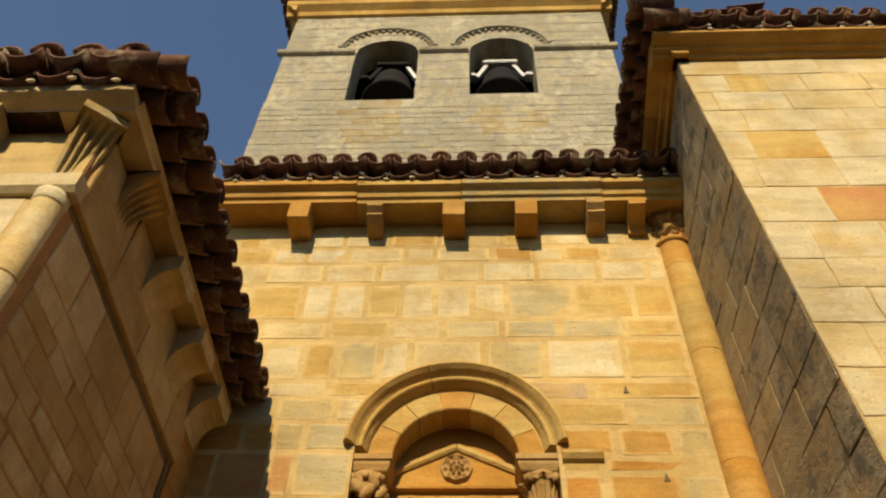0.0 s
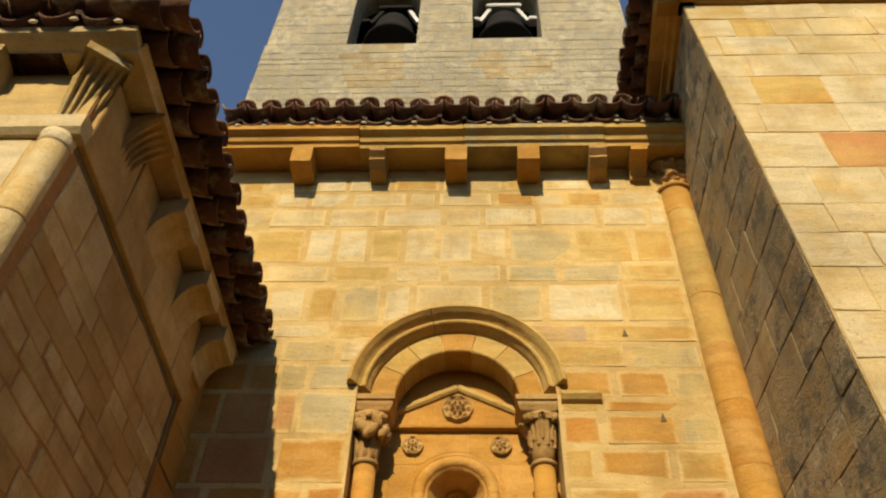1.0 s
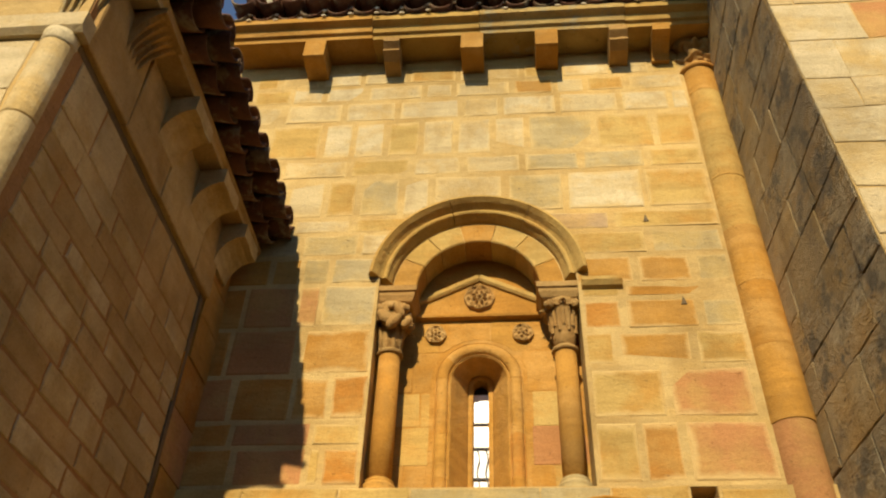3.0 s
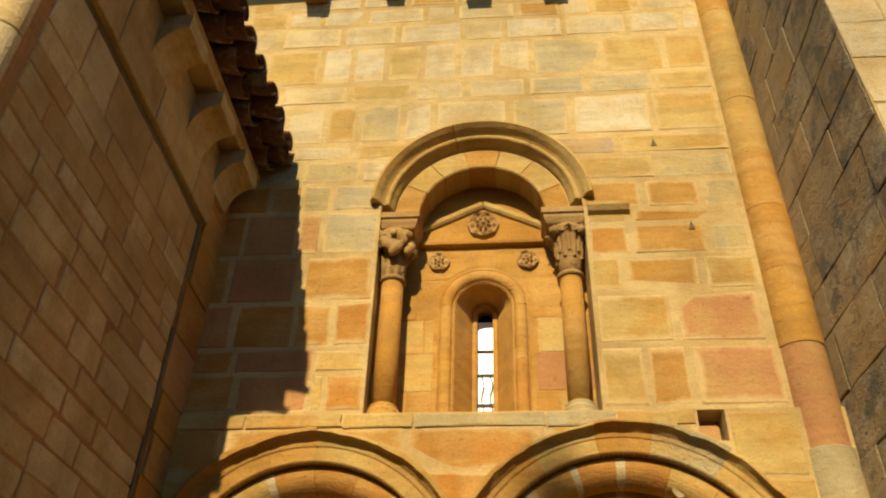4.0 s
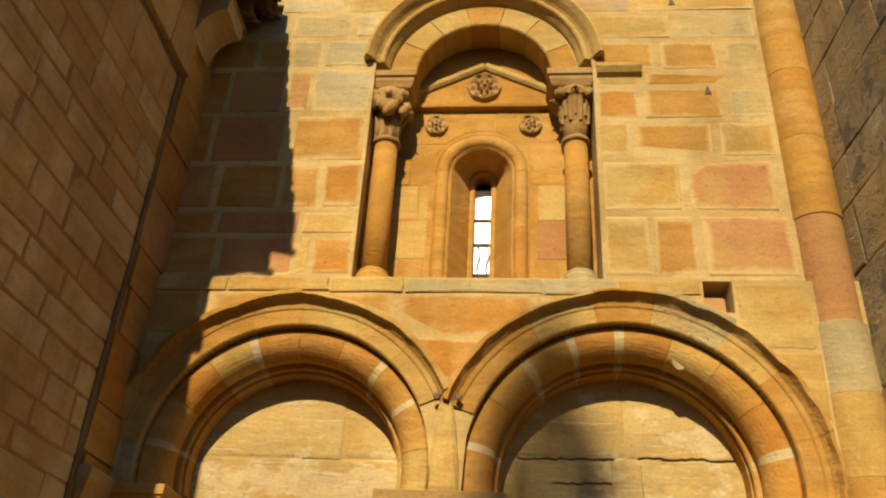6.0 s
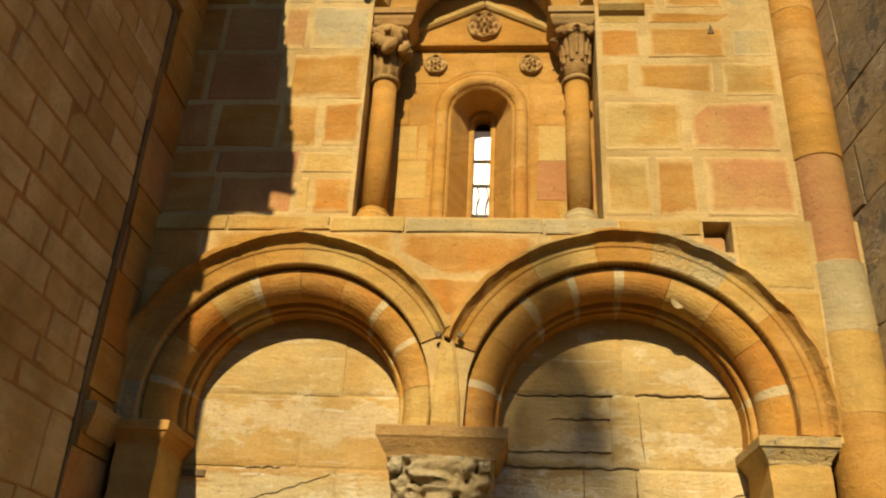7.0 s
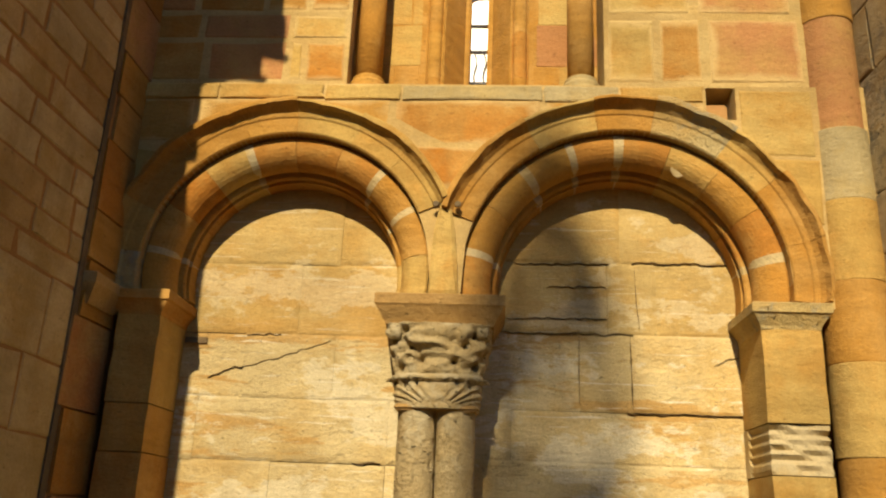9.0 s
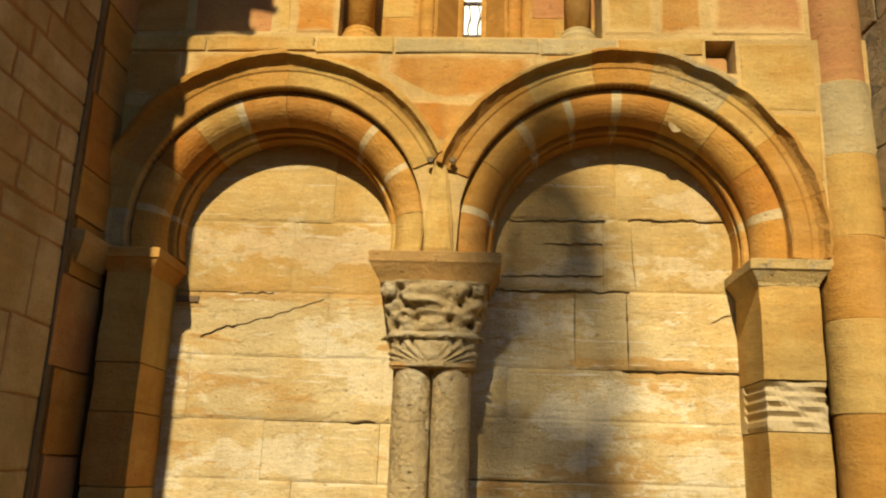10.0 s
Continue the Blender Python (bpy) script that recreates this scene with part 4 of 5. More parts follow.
for x in (-0.345, 0.11):
    add_scroll(bm, x, 4.80, -math.pi / 2, 2.70, 0.125, 0.04)
for v in bm.verts:
    v.co += Vector((noise.noise(v.co * 28), noise.noise(v.co * 28 + Vector((9, 0, 0))), noise.noise(v.co * 28 + Vector((0, 9, 0))))) * 0.012
part("carving", bm, M_TUFA, twin_cap, "worn leaves, scrolls and rounded forms", True)
apart_of(twin, "astragal", boxed(-0.335, 0.098, 4.69, 4.91, 2.305, 2.335, bevel=0.012), M_CARVED)
apart_of(twin, "abacus", moulded_slab(-0.40, 0.165, 4.69, PANEL - 0.004, [(0.0, 2.742), (0.006, 2.76), (0.03, 2.80), (0.05, 2.835), (0.058, 2.845), (0.058, 2.895), (0.05, 2.902)]), M_CARVED, "moulded buff abacus")

# ---- right and left piers ----
def pier(x0, x1, y0, seed, mats, txt, damaged, name="pier", over=(0.06, 0.05)):
    rng = random.Random(seed)
    p = thing(name, txt, "pier", at=((x0 + x1) / 2, y0, 0))
    zs = [0.0, 0.45, 0.9, 1.35, 1.68, 2.05, 2.30, 2.775]
    for q in range(len(zs) - 1):
        bm = boxed(x0 + rng.uniform(-0.004, 0.004), x1 + rng.uniform(-0.004, 0.004), y0 + rng.uniform(-0.004, 0.004), PANEL - 0.003, zs[q] + 0.003, zs[q + 1] - 0.003)
        bmesh.ops.subdivide_edges(bm, edges=bm.edges, cuts=9, use_grid_fill=True)
        worn = damaged and q in (5,)
        for v in bm.verts:
            k = noise.noise(v.co * 8.0)
            edge = max(0, 1 - min(abs(v.co.x - x0), abs(v.co.x - x1)) / 0.05) * max(0, 1 - (v.co.y - y0) / 0.06)
            v.co.y += 0.004 * k + 0.014 * edge * max(0, k + 0.35)
            if worn and v.co.y < PANEL - 0.1:
                d = max(0, noise.noise(Vector((v.co.x * 6, 3.0, v.co.z * 34))) + 0.1) * 0.06 + 0.012
                v.co.y += d
                if v.co.x < (x0 + x1) / 2:
                    v.co.x += d * 0.5 * max(0, 1 - (v.co.x - x0) / 0.1)
        under(part("pier_stone", bm, mats[q % len(mats)]), p)
    under(part("impost", moulded_slab(x0, x1, y0, PANEL - 0.004, [(0.0, 2.772), (0.004, 2.79), (over[1] - 0.012, 2.845), (over[1], 2.852), (over[1], 2.898), (over[1] - 0.008, 2.905)]), M_LICHEN if damaged else M_ORANGE, None, "worn moulded impost"), p)
    return p


pier(1.525, 1.825, 4.70, 61, [M_BUFF, M_CREAM], "square buff stone pier with a broken middle course", True)
pier(-1.86, -1.625, 4.74, 62, [M_BUFF, M_ORANGE, M_OCHRE], "square ochre stone pier in the shaded corner", False)

# ---- small marks: triangular lewis holes, a slot, a lime patch, a moulded block on the side wall ----
# Raised dark plates: shade inside the lewis holes and the slot is only colour.
for x, z, w in ((1.355, 6.465, 0.022), (1.524, 5.635, 0.022)):
    part("lewis_hole", prism([(x - w, z - 0.03), (x + w, z - 0.03), (x, z + 0.045)], back, 0.011, -0.01), M_GAP_SHADE, wall_back)
part("slot", prism([(-1.62, 2.70), (-1.49, 2.70), (-1.49, 2.735), (-1.62, 2.735)], pan, 0.028, -0.01), M_GAP_SHADE, panel)
bm = bmesh.new()
bmesh.ops.create_icosphere(bm, subdivisions=3, radius=0.040)
for v in bm.verts:
    v.co *= 1 + 0.6 * noise.noise(v.co * 26)
    v.co.y *= 0.09
bm.transform(Matrix.Translation((1.18, 4.848, 3.71)) @ Matrix.Rotation(radians(20), 4, "X"))
part("lime_patch", bm, M_CREAM, wall_arcade, "pale lime patch on the arch")
bm = moulded_slab(-2.0, -1.90, 4.46, 4.76, [(0.0, 2.76), (0.02, 2.80), (0.05, 2.86), (0.05, 2.91), (0.04, 2.92)])
tagged(part("impost_string", bm, M_SIDE_A), "broken end of a moulded string on the side wall", "moulding", kind="structure")

# ---- corner shaft at the right end of the wall ----
shaft = thing("corner_shaft", "tall banded sandstone half column in the corner", "column", at=(2.07, 4.86, 0))
zs = [0.0, 0.6, 1.15, 1.7, 2.15, 2.62, 3.05, 3.50, 3.92, 4.62, 5.2, 5.75, 6.3, 6.85, 7.4, 7.95, 8.28]
tones = [M_BUFF, M_OCHRE, M_BUFF, M_OCHRE, M_BUFF, M_OCHRE, M_BUFF, M_GREY, M_RED, M_OCHRE, M_OCHRE, M_OCHRE, M_BUFF, M_BUFF, M_BUFF, M_OCHRE]
rng = random.Random(9)
for q in range(len(zs) - 1):
    dx, dr = rng.uniform(-0.006, 0.006), rng.uniform(-0.004, 0.004)
    r = 0.155 + dr + (0.012 if zs[q] < 3.9 else 0)
    apart_of(shaft, "drum", lathe([(r - 0.003, zs[q]), (r, zs[q] + 0.004), (r, zs[q + 1] - 0.004), (r - 0.003, zs[q + 1])], 2.07 + dx * 0.5, 4.86, 48), tones[q], smooth=False)
apart_of(shaft, "capital", leafy_capital(2.07, 4.86, 8.34, 8.66, 0.14, 0.18, 4.0, 1.0), M_CARVED, smooth=True)
apart_of(shaft, "astragal", lathe([(0.15, 8.27), (0.18, 8.285), (0.185, 8.305), (0.17, 8.33), (0.14, 8.345)], 2.07, 4.86), M_ORANGE, smooth=True)

# ---- roof tiles ----
def tile_mesh(name, r0, r1, length, up):
    """One barrel tile: a curved, tapered shell. Its lower end is at y = 0; it runs back along -y. up: a cover (arched) or a pan (trough)."""
    rows = []
    s = 1 if up else -1
    for y, r in ((0.0, r0), (-length, r1)):
        ring = [(-r * math.cos(math.pi * i / 8), y, s * r * 0.82 * math.sin(math.pi * i / 8)) for i in range(9)]
        q = r - 0.017
        ring += [(q * math.cos(math.pi * i / 8), y, s * q * 0.82 * math.sin(math.pi * i / 8)) for i in range(9)]
        rows.append(ring)
    bm = grid_mesh(rows, True, False)
    for y_i in (0, 1):
        vs = [v for v in bm.verts if abs(v.co.y - (0 if y_i == 0 else -length)) < 1e-6]
        for i in range(8):
            bm.faces.new((vs[i], vs[i + 1], vs[16 - i], vs[17 - i]))
    bmesh.ops.recalc_face_normals(bm, faces=bm.faces)
    me = bpy.data.meshes.new(name)
    bm.to_mesh(me)
    bm.free()
    me.materials.append(M_TILE)
    me.polygons.foreach_set("use_smooth", [True] * len(me.polygons))
    return me


PAN = tile_mesh("pan_tile", 0.118, 0.095, 0.46, False)
COVER = tile_mesh("cover_tile", 0.098, 0.112, 0.46, True)
bm = bmesh.new()
bmesh.ops.create_icosphere(bm, subdivisions=2, radius=0.020)
for v in bm.verts:
    v.co *= 1 + 0.3 * noise.noise(v.co * 40)
    v.co.y *= 0.6
    v.co.x *= 1.3
DAB = bpy.data.meshes.new("mortar_dab")
bm.to_mesh(DAB)
bm.free()
DAB.materials.append(plain_mat("white_mortar", (0.58, 0.49, 0.34), 0.9))


def piece(name, me, m, parent):
    ob = new(name, me)
    ob.parent = parent
    ob.matrix_world = m
    return ob


def eave(parent, origin, along, out, length, rng, slope=17, pitch=0.25, z1=0.0, step=0.11, lift=0.105, dabs=True):
    """Two projecting rows of tiles along an eave. origin: the start of the lower row's tips, at the height where the pans rest."""
    o, a, w = Vector(origin), Vector(along), Vector(out)
    up = Vector((0, 0, 1))
    base = Matrix((( *a, 0), (*w, 0), (*up, 0), (0, 0, 0, 1))).transposed()
    n = int(length / pitch)
    for row in range(2):
        for i in range(n + 1):
            jx, jo, jz = rng.uniform(-0.012, 0.012), rng.uniform(-0.018, 0.018), rng.uniform(-0.006, 0.006)
            at = o + a * (i * pitch + 0.125 + jx + (0.06 if row else 0)) + w * (step * row + jo) + up * (lift * row + 0.096 + jz)
            tip = Matrix.Rotation(radians(-slope * 0.5), 4, "X") @ Matrix.Rotation(radians(rng.uniform(-3, 3)), 4, "Z")
            piece("pan_tile", PAN, Matrix.Translation(at) @ base @ tip, parent)
            at2 = at + a * pitch / 2 + up * (0.005 if row else -0.02) - w * (0.02 if row else 0.05)
            if row:
                piece("cover_tile", COVER, Matrix.Translation(at2) @ base @ tip, parent)
            elif dabs:
                piece("mortar_dab", DAB, Matrix.Translation(at2 + w * 0.035 + up * (0.005 + rng.uniform(-0.01, 0.01))) @ base @ Matrix.Diagonal((1, 1, rng.uniform(0.6, 1.2), 1)), parent)
                if rng.random() < 0.75:
                    piece("mortar_dab", DAB, Matrix.Translation(at2 + w * 0.03 - up * 0.075) @ base @ Matrix.Diagonal((1.1, 1, 0.6, 1)), parent)


def field(parent, origin, along, up_slope, length, run, slope, pitch=0.25):
    """The rest of a roof slope: courses of covers and pans in one mesh."""
    o, a, w = Vector(origin), Vector(along), Vector(up_slope)
    t = math.tan(radians(slope))
    bm = bmesh.new()
    n, k = int(length / pitch), max(1, int(run / 0.36))
    for i in range(n + 1):
        for j in range(k):
            for up, off in ((1, 0.125), (-1, 0.0)):
                rows = []
                for e, r in ((0, 0.108), (0.42, 0.096)):
                    d = j * 0.36 + e
                    c = o + a * (i * pitch + off) + w * d + Vector((0, 0, d * t + 0.10 + (0.035 if e == 0 else 0) + (0.02 if up > 0 else 0)))
                    rows.append([bm.verts.new(c + a * (r * math.cos(math.pi * q / 6)) + Vector((0, 0, up * r * 0.8 * math.sin(math.pi * q / 6)))) for q in range(7)])
                for q in range(6):
                    bm.faces.new((rows[0][q], rows[0][q + 1], rows[1][q + 1], rows[1][q]))
    ob = part("tile_courses", bm, M_TILE, parent, "weathered red barrel tiles", True)
    ob["kind"] = "stuff"
    return ob


def corbel_block(x, y, z, w, proj, h, style, rng, axis="y"):
    """A corbel whose top is at z; it stands out from the wall at y towards -y. style: 0 plain block, 1 cavetto, 2 carved."""
    prof = {0: [(0, 0), (proj, 0), (proj, -h * 0.96), (proj - 0.03, -h), (0, -h)],
            1: [(0, 0), (proj, 0), (proj, -h * 0.36)] + [(proj * (1 - math.sin(math.pi / 2 * i / 6) * 0.85), -h * 0.36 - h * 0.64 * (1 - math.cos(math.pi / 2 * i / 6))) for i in range(1, 7)] + [(0, -h)],
            2: [(0, 0), (proj, 0), (proj, -h * 0.25), (proj * 0.8, -h * 0.45), (proj * 0.86, -h * 0.65), (proj * 0.55, -h * 0.9), (0, -h)]}[style]
    bm = grid_mesh([[(x + s * w / 2, y - d, z + v) for d, v in prof] for s in (-1, -0.33, 0.33, 1)], True, True)
    for v in bm.verts:
        v.co += Vector((0.006 * noise.noise(v.co * 11), 0.008 * noise.noise(v.co * 9 + Vector((5, 0, 0))), 0.006 * noise.noise(v.co * 10 + Vector((0, 7, 0)))))
    bmesh.ops.bevel(bm, geom=[e for e in bm.edges if e.calc_face_angle(0) > 0.7], offset=0.008, segments=1, affect="EDGES")
    return bm


# ---- back wall: corbels, cornice slab, roof ----
rng = random.Random(70)
for i, (x0, x1, style) in enumerate(((-1.63, -1.43, 0), (-0.87, -0.72, 2), (-0.13, 0.08, 0), (0.57, 0.78, 0), (1.26, 1.43, 2), (1.66, 1.82, 1))):
    ob = part("corbel", corbel_block((x0 + x1) / 2, WALL + 0.0, 8.672, x1 - x0, 0.30, 0.235, style, rng), M_OCHRE if style != 2 else M_CARVED)
    tagged(ob, ("plain square-cut ochre stone corbel", "concave stone corbel in the corner", "worn carved stone corbel")[(0, 1, 2)[style]] + " under the cornice", "corbel", "corbels under the back cornice")
cornice = thing("cornice", "projecting moulded stone cornice slab of the back wall", "cornice", at=(0, WALL, 8.67))
prof = [(-0.1, 8.675), (0.285, 8.675), (0.29, 8.72), (0.32, 8.735), (0.335, 8.80), (0.40, 8.83), (0.40, 8.895), (-0.1, 8.895)]
cuts = [-2.35, -0.98, 0.05, 1.42, 2.25]
for a, b in zip(cuts[:-1], cuts[1:]):
    k = rng.uniform(-0.012, 0.012)
    apart_of(cornice, "slab_stone", prism([(d + (k if d > 0 else 0), v + k * 0.5) for d, v in prof], lambda d, v, u: (u, WALL - d, v), a + 0.003, b - 0.003), (M_OCHRE, M_BUFF, M_LICHEN, M_BUFF)[cuts.index(a)])
back_roof = tagged(part("roof_north", prism([(4.55, 8.90), (6.2, 9.5), (6.2, 9.6), (4.55, 8.99)], lambda y, z, x: (x, y, z), -2.6, 2.3), M_TILE), "red barrel-tile roof along the back wall", "roof", kind="structure")
eave(back_roof, (-2.45, 4.36, 8.895), (1, 0, 0), (0, -1, 0), 4.55, random.Random(3))
field(back_roof, (-2.45, 4.5, 9.05), (1, 0, 0), (0, 1, 0), 4.6, 1.6, 20)

# ---- left building ----
rng = random.Random(90)
side = lambda u, v, d: (LEFT_X + LEFT_S * (4.8 - u) + d, u, v)       # u runs along y
front = lambda u, v, d: (u, LEFT_Y - d, v)
FX = LEFT_X + LEFT_S * (4.8 - LEFT_Y)
wall_left = tagged(part("wall_west", prism([(LEFT_Y + 0.012, 0), (5.2, 0), (5.2, 6.138), (LEFT_Y + 0.012, 6.138)], side, 0.0, -0.5), M_MORTAR_RED), "shaded ochre ashlar side wall with reddish joints", "wall", kind="structure")
cs = [0.0, 0.38, 0.72, 1.08, 1.42, 1.75, 2.08, 2.42, 2.80]
while cs[-1] < 5.2:
    cs.append(cs[-1] + rng.uniform(0.125, 0.185))
cs[-1] = 5.47
base_cs, low_cs = [z for z in cs if z < 2.9], [z for z in cs if 2.7 < z < 4.7]
high_cs = [z for z in cs if z >= low_cs[-1]]
high_cs[-1] = 5.445
for courses, joint in ((base_cs, 0.010), (low_cs, 0.017), (high_cs, 0.009)):
    shapes = outlines(LEFT_Y + 0.12, 4.375, courses, (0.28, 0.62), rng, joint)
    lay(wall_left, shapes, side, lambda r, u, v, g: pick(g, [(M_SIDE_A, 4), (M_SIDE_B, 5)]), rng, proud=(0.002, 0.007), chamfer=0.008)
# Thin dark strip; the groove's shade is put into its colour.
part("shadow_gap", prism([(LEFT_Y + 0.05, 5.44), (4.40, 5.44), (4.40, 5.50), (LEFT_Y + 0.05, 5.50)], side, 0.004, -0.03), M_GAP_SHADE, wall_left, "dark strip standing for the shaded groove under the frieze")
shapes = outlines(LEFT_Y + 0.05, 4.45, [5.485, 6.13], (0.45, 0.8), rng, 0.012)
lay(wall_left, shapes, side, lambda r, u, v, g: pick(g, [(M_SIDE_A, 3), (M_SIDE_B, 3)]), rng, proud=(0.040, 0.046), chamfer=0.010, name="frieze_stone")
part("open_crack", prism([(4.345, 1.2), (4.40, 1.2), (4.41, 2.4), (4.39, 3.4), (4.42, 4.2), (4.40, 5.47), (4.36, 5.47), (4.37, 4.2), (4.345, 3.4), (4.36, 2.4)], side, 0.0145, -0.02), M_GAP_SHADE, wall_left, "dark open joint")
# reddish bonding stones past the open, toothed joint near the inner corner
zz, k = 1.2, 0
while zz < 5.9:
    z1 = zz + rng.uniform(0.26, 0.46)
    w = 4.41 + rng.uniform(-0.05, 0.05)
    part("bond_stone", prism([(w, zz + 0.005), (4.797, zz + 0.008), (4.797, z1 - 0.006), (w + rng.uniform(-0.02, 0.02), z1 - 0.005)], side, 0.012 + rng.uniform(0, 0.01), -0.05), pick(rng, [(M_RED, 2), (M_OCHRE, 3), (M_ORANGE, 2)]), wall_left)
    zz = z1

wall_left_front = tagged(part("wall_west_front", prism([(-9, 0), (FX - 0.006, 0), (FX - 0.006, 6.136), (-9, 6.136)], front, 0.0, -0.45), M_MORTAR), "sunlit buff ashlar front of the side building", "wall", kind="structure")
cs = [0.0]
while cs[-1] < 5.2:
    cs.append(cs[-1] + rng.uniform(0.3, 0.4))
cs[-1] = 5.47
shapes = outlines(-4.4, FX - 0.20, cs, (0.4, 0.8), rng, 0.012)
lay(wall_left_front, shapes, front, lambda r, u, v, g: pick(g, [(M_PALE, 4), (M_CREAM, 2)]), rng, proud=(0.002, 0.008), chamfer=0.006)
part("string_course", prism([(-0.05, 5.48), (0.03, 5.48), (0.06, 5.51), (0.06, 5.62), (-0.05, 5.62)], lambda d, v, u: (u, LEFT_Y - d, v), -9, FX + 0.05), M_PALE, wall_left_front)
corner = thing("corner_column", "engaged sunlit stone column at the building's corner", "column", at=(FX - 0.09, LEFT_Y, 0))
rng2 = random.Random(4)
z = 0.0
while z < 5.3:
    z1 = min(5.40, z + rng2.uniform(0.5, 0.75))
    if z1 > 5.2:
        z1 = 5.40
    apart_of(corner, "drum", lathe([(0.083, z + 0.002), (0.088, z + 0.008), (0.088, z1 - 0.008), (0.083, z1 - 0.002)], FX - 0.085, LEFT_Y + 0.02, 28), pick(rng2, [(M_PALE, 2), (M_CREAM, 1)]))
    z = z1
apart_of(corner, "capital", lathe([(0.088, 5.395), (0.092, 5.42), (0.092, 5.46), (0.095, 5.485)], FX - 0.085, LEFT_Y + 0.02, 28), M_PALE, smooth=True)


def fan_corbel(w, proj, h):
    """A corbel with a hollow, fluted underside like an open shell."""
    rows = []
    for i in range(15):
        t = i / 14
        a = math.pi / 2 * t
        d0, v0 = proj * (1 - math.sin(a) * 0.93), -h * (0.14 + 0.86 * (1 - math.cos(a)))
        row = []
        for k in range(33):
            u = -1 + 2 * k / 32
            fl = 0.5 + 0.5 * math.cos(u * math.pi * 5)
            amp = 0.028 * math.sin(math.pi * min(1, 0.12 + 0.88 * (1 - t)))
            d = d0 + amp * fl - amp * 0.5
            wide = 1 - 0.38 * t
            row.append((u * w / 2 * wide, -d, v0 - amp * fl * 0.6))
        rows.append(row)
    top = [(-w / 2 + w * k / 32, -proj - 0.015, 0) for k in range(33)]
    mid = [(-w / 2 + w * k / 32, -proj - 0.015, -h * 0.13) for k in range(33)]
    backrow = [(-w / 2 + w * k / 32, 0.02, 0) for k in range(33)]
    low = [(-w / 2 * 0.62 + w * 0.62 * k / 32, 0.02, -h) for k in range(33)]
    return grid_mesh([backrow, top, mid] + rows + [low, backrow])


def solid_sides(bm):
    bmesh.ops.holes_fill(bm, edges=[e for e in bm.edges if e.is_boundary], sides=0)
    return bm


for x, y, turn in ((-2.015, LEFT_Y + 0.02, 38), (-2.62, LEFT_Y, 0), (-3.2, LEFT_Y, 0)):
    bm = solid_sides(fan_corbel(0.26, 0.19, 0.50))
    bm.transform(Matrix.Translation((x, y, 6.135)) @ Matrix.Rotation(radians(turn), 4, "Z"))
    tagged(part("corbel", bm, M_LICHEN), "fluted fan-shaped stone corbel under the front eave", "corbel", "front corbels")
for i, y in enumerate((2.62, 3.28, 3.93, 4.50)):
    bm = solid_sides(fan_corbel(0.30, 0.22, 0.36)) if i == 0 else corbel_block(0, 0, 0, 0.30, 0.225, 0.36, 1, rng)
    bm.transform(Matrix.Translation((LEFT_X + LEFT_S * (4.8 - y) + 0.01, y, 6.135)) @ Matrix.Rotation(math.pi / 2, 4, "Z"))
    tagged(part("corbel", bm, M_CARVED if i == 0 else M_SIDE_B), "fluted shell-like stone corbel in shade" if i == 0 else "concave stone corbel in shade under the side eave", "corbel", "side corbels")
cornice_l = thing("cornice", "stone cornice slab under the tiles of the side building", "cornice", at=(-1.9, 3.3, 6.14))
prof = [(-0.45, 6.142), (0.0, 6.142), (0.0, 6.19), (0.02, 6.21), (0.02, 6.245), (-0.45, 6.245)]
cuts = [2.06, 2.55, 3.3, 4.0, 4.79]
for a, b in zip(cuts[:-1], cuts[1:]):
    apart_of(cornice_l, "slab_stone", prism([(-1.74 + d, v) for d, v in prof] , lambda d, v, u: (d, u, v), a + 0.002, b - 0.002), pick(rng, [(M_SIDE_B, 1), (M_SIDE_A, 1)]))
prof = [(-0.45, 6.142), (-0.13, 6.142), (-0.125, 6.155), (-0.075, 6.178), (-0.03, 6.205), (-0.02, 6.245), (-0.45, 6.245)]
for a, b in ((-9, -3.6), (-3.6, -2.75), (-2.75, -1.742)):
    apart_of(cornice_l, "slab_stone", prism(prof if b < -2 else prof[1:-1] + [(-0.127, 6.245)], lambda d, v, u: (u, 1.93 - d, v), a + 0.002, b - 0.002), pick(rng, [(M_CREAM, 1), (M_BUFF, 1)]))
left_roof = tagged(part("roof_west", prism([(-9, 1.95), (-1.9, 1.95), (-1.76, 2.1), (-1.76, 4.8), (-3.5, 4.8), (-3.5, 3.0), (-9, 3.0)], lambda u, v, d: (u, v, 6.25 + d), 0.0, 0.05), M_TILE), "red barrel-tile roof of the side building", "roof", kind="structure")
eave(left_roof, (-1.60, 1.79, 6.245), (0, 1, 0), (1, 0, 0), 2.85, random.Random(12), step=0.13, lift=0.10, dabs=False)
eave(left_roof, (-5.35, 1.88, 6.235), (1, 0, 0), (0, -1, 0), 3.3, random.Random(13), step=0.09, lift=0.085)
# hip tiles over the corner
HIP = Vector((-1.0, 1.0, 0.42)).normalized()


def hip(parent, tip, run, n):
    """Cover tiles up a hip: tip is the lowest end, run the way up."""
    w = -run.normalized()
    a = w.cross(Vector((0, 0, 1))).normalized()
    u = a.cross(w)
    base = Matrix(((*a, 0), (*w, 0), (*u, 0), (0, 0, 0, 1))).transposed()
    for k in range(n):
        piece("hip_tile", COVER, Matrix.Translation(Vector(tip) - w * 0.36 * k + Vector((0, 0, 0.02 * k))) @ base @ Matrix.Diagonal((1.25, 1, 1.25, 1)), parent)


hip(left_roof, (-1.68, 2.00, 6.40), HIP, 4)
field(left_roof, (-1.72, 2.2, 6.42), (0, 1, 0), (-1, 0, 0), 2.5, 1.6, 20)
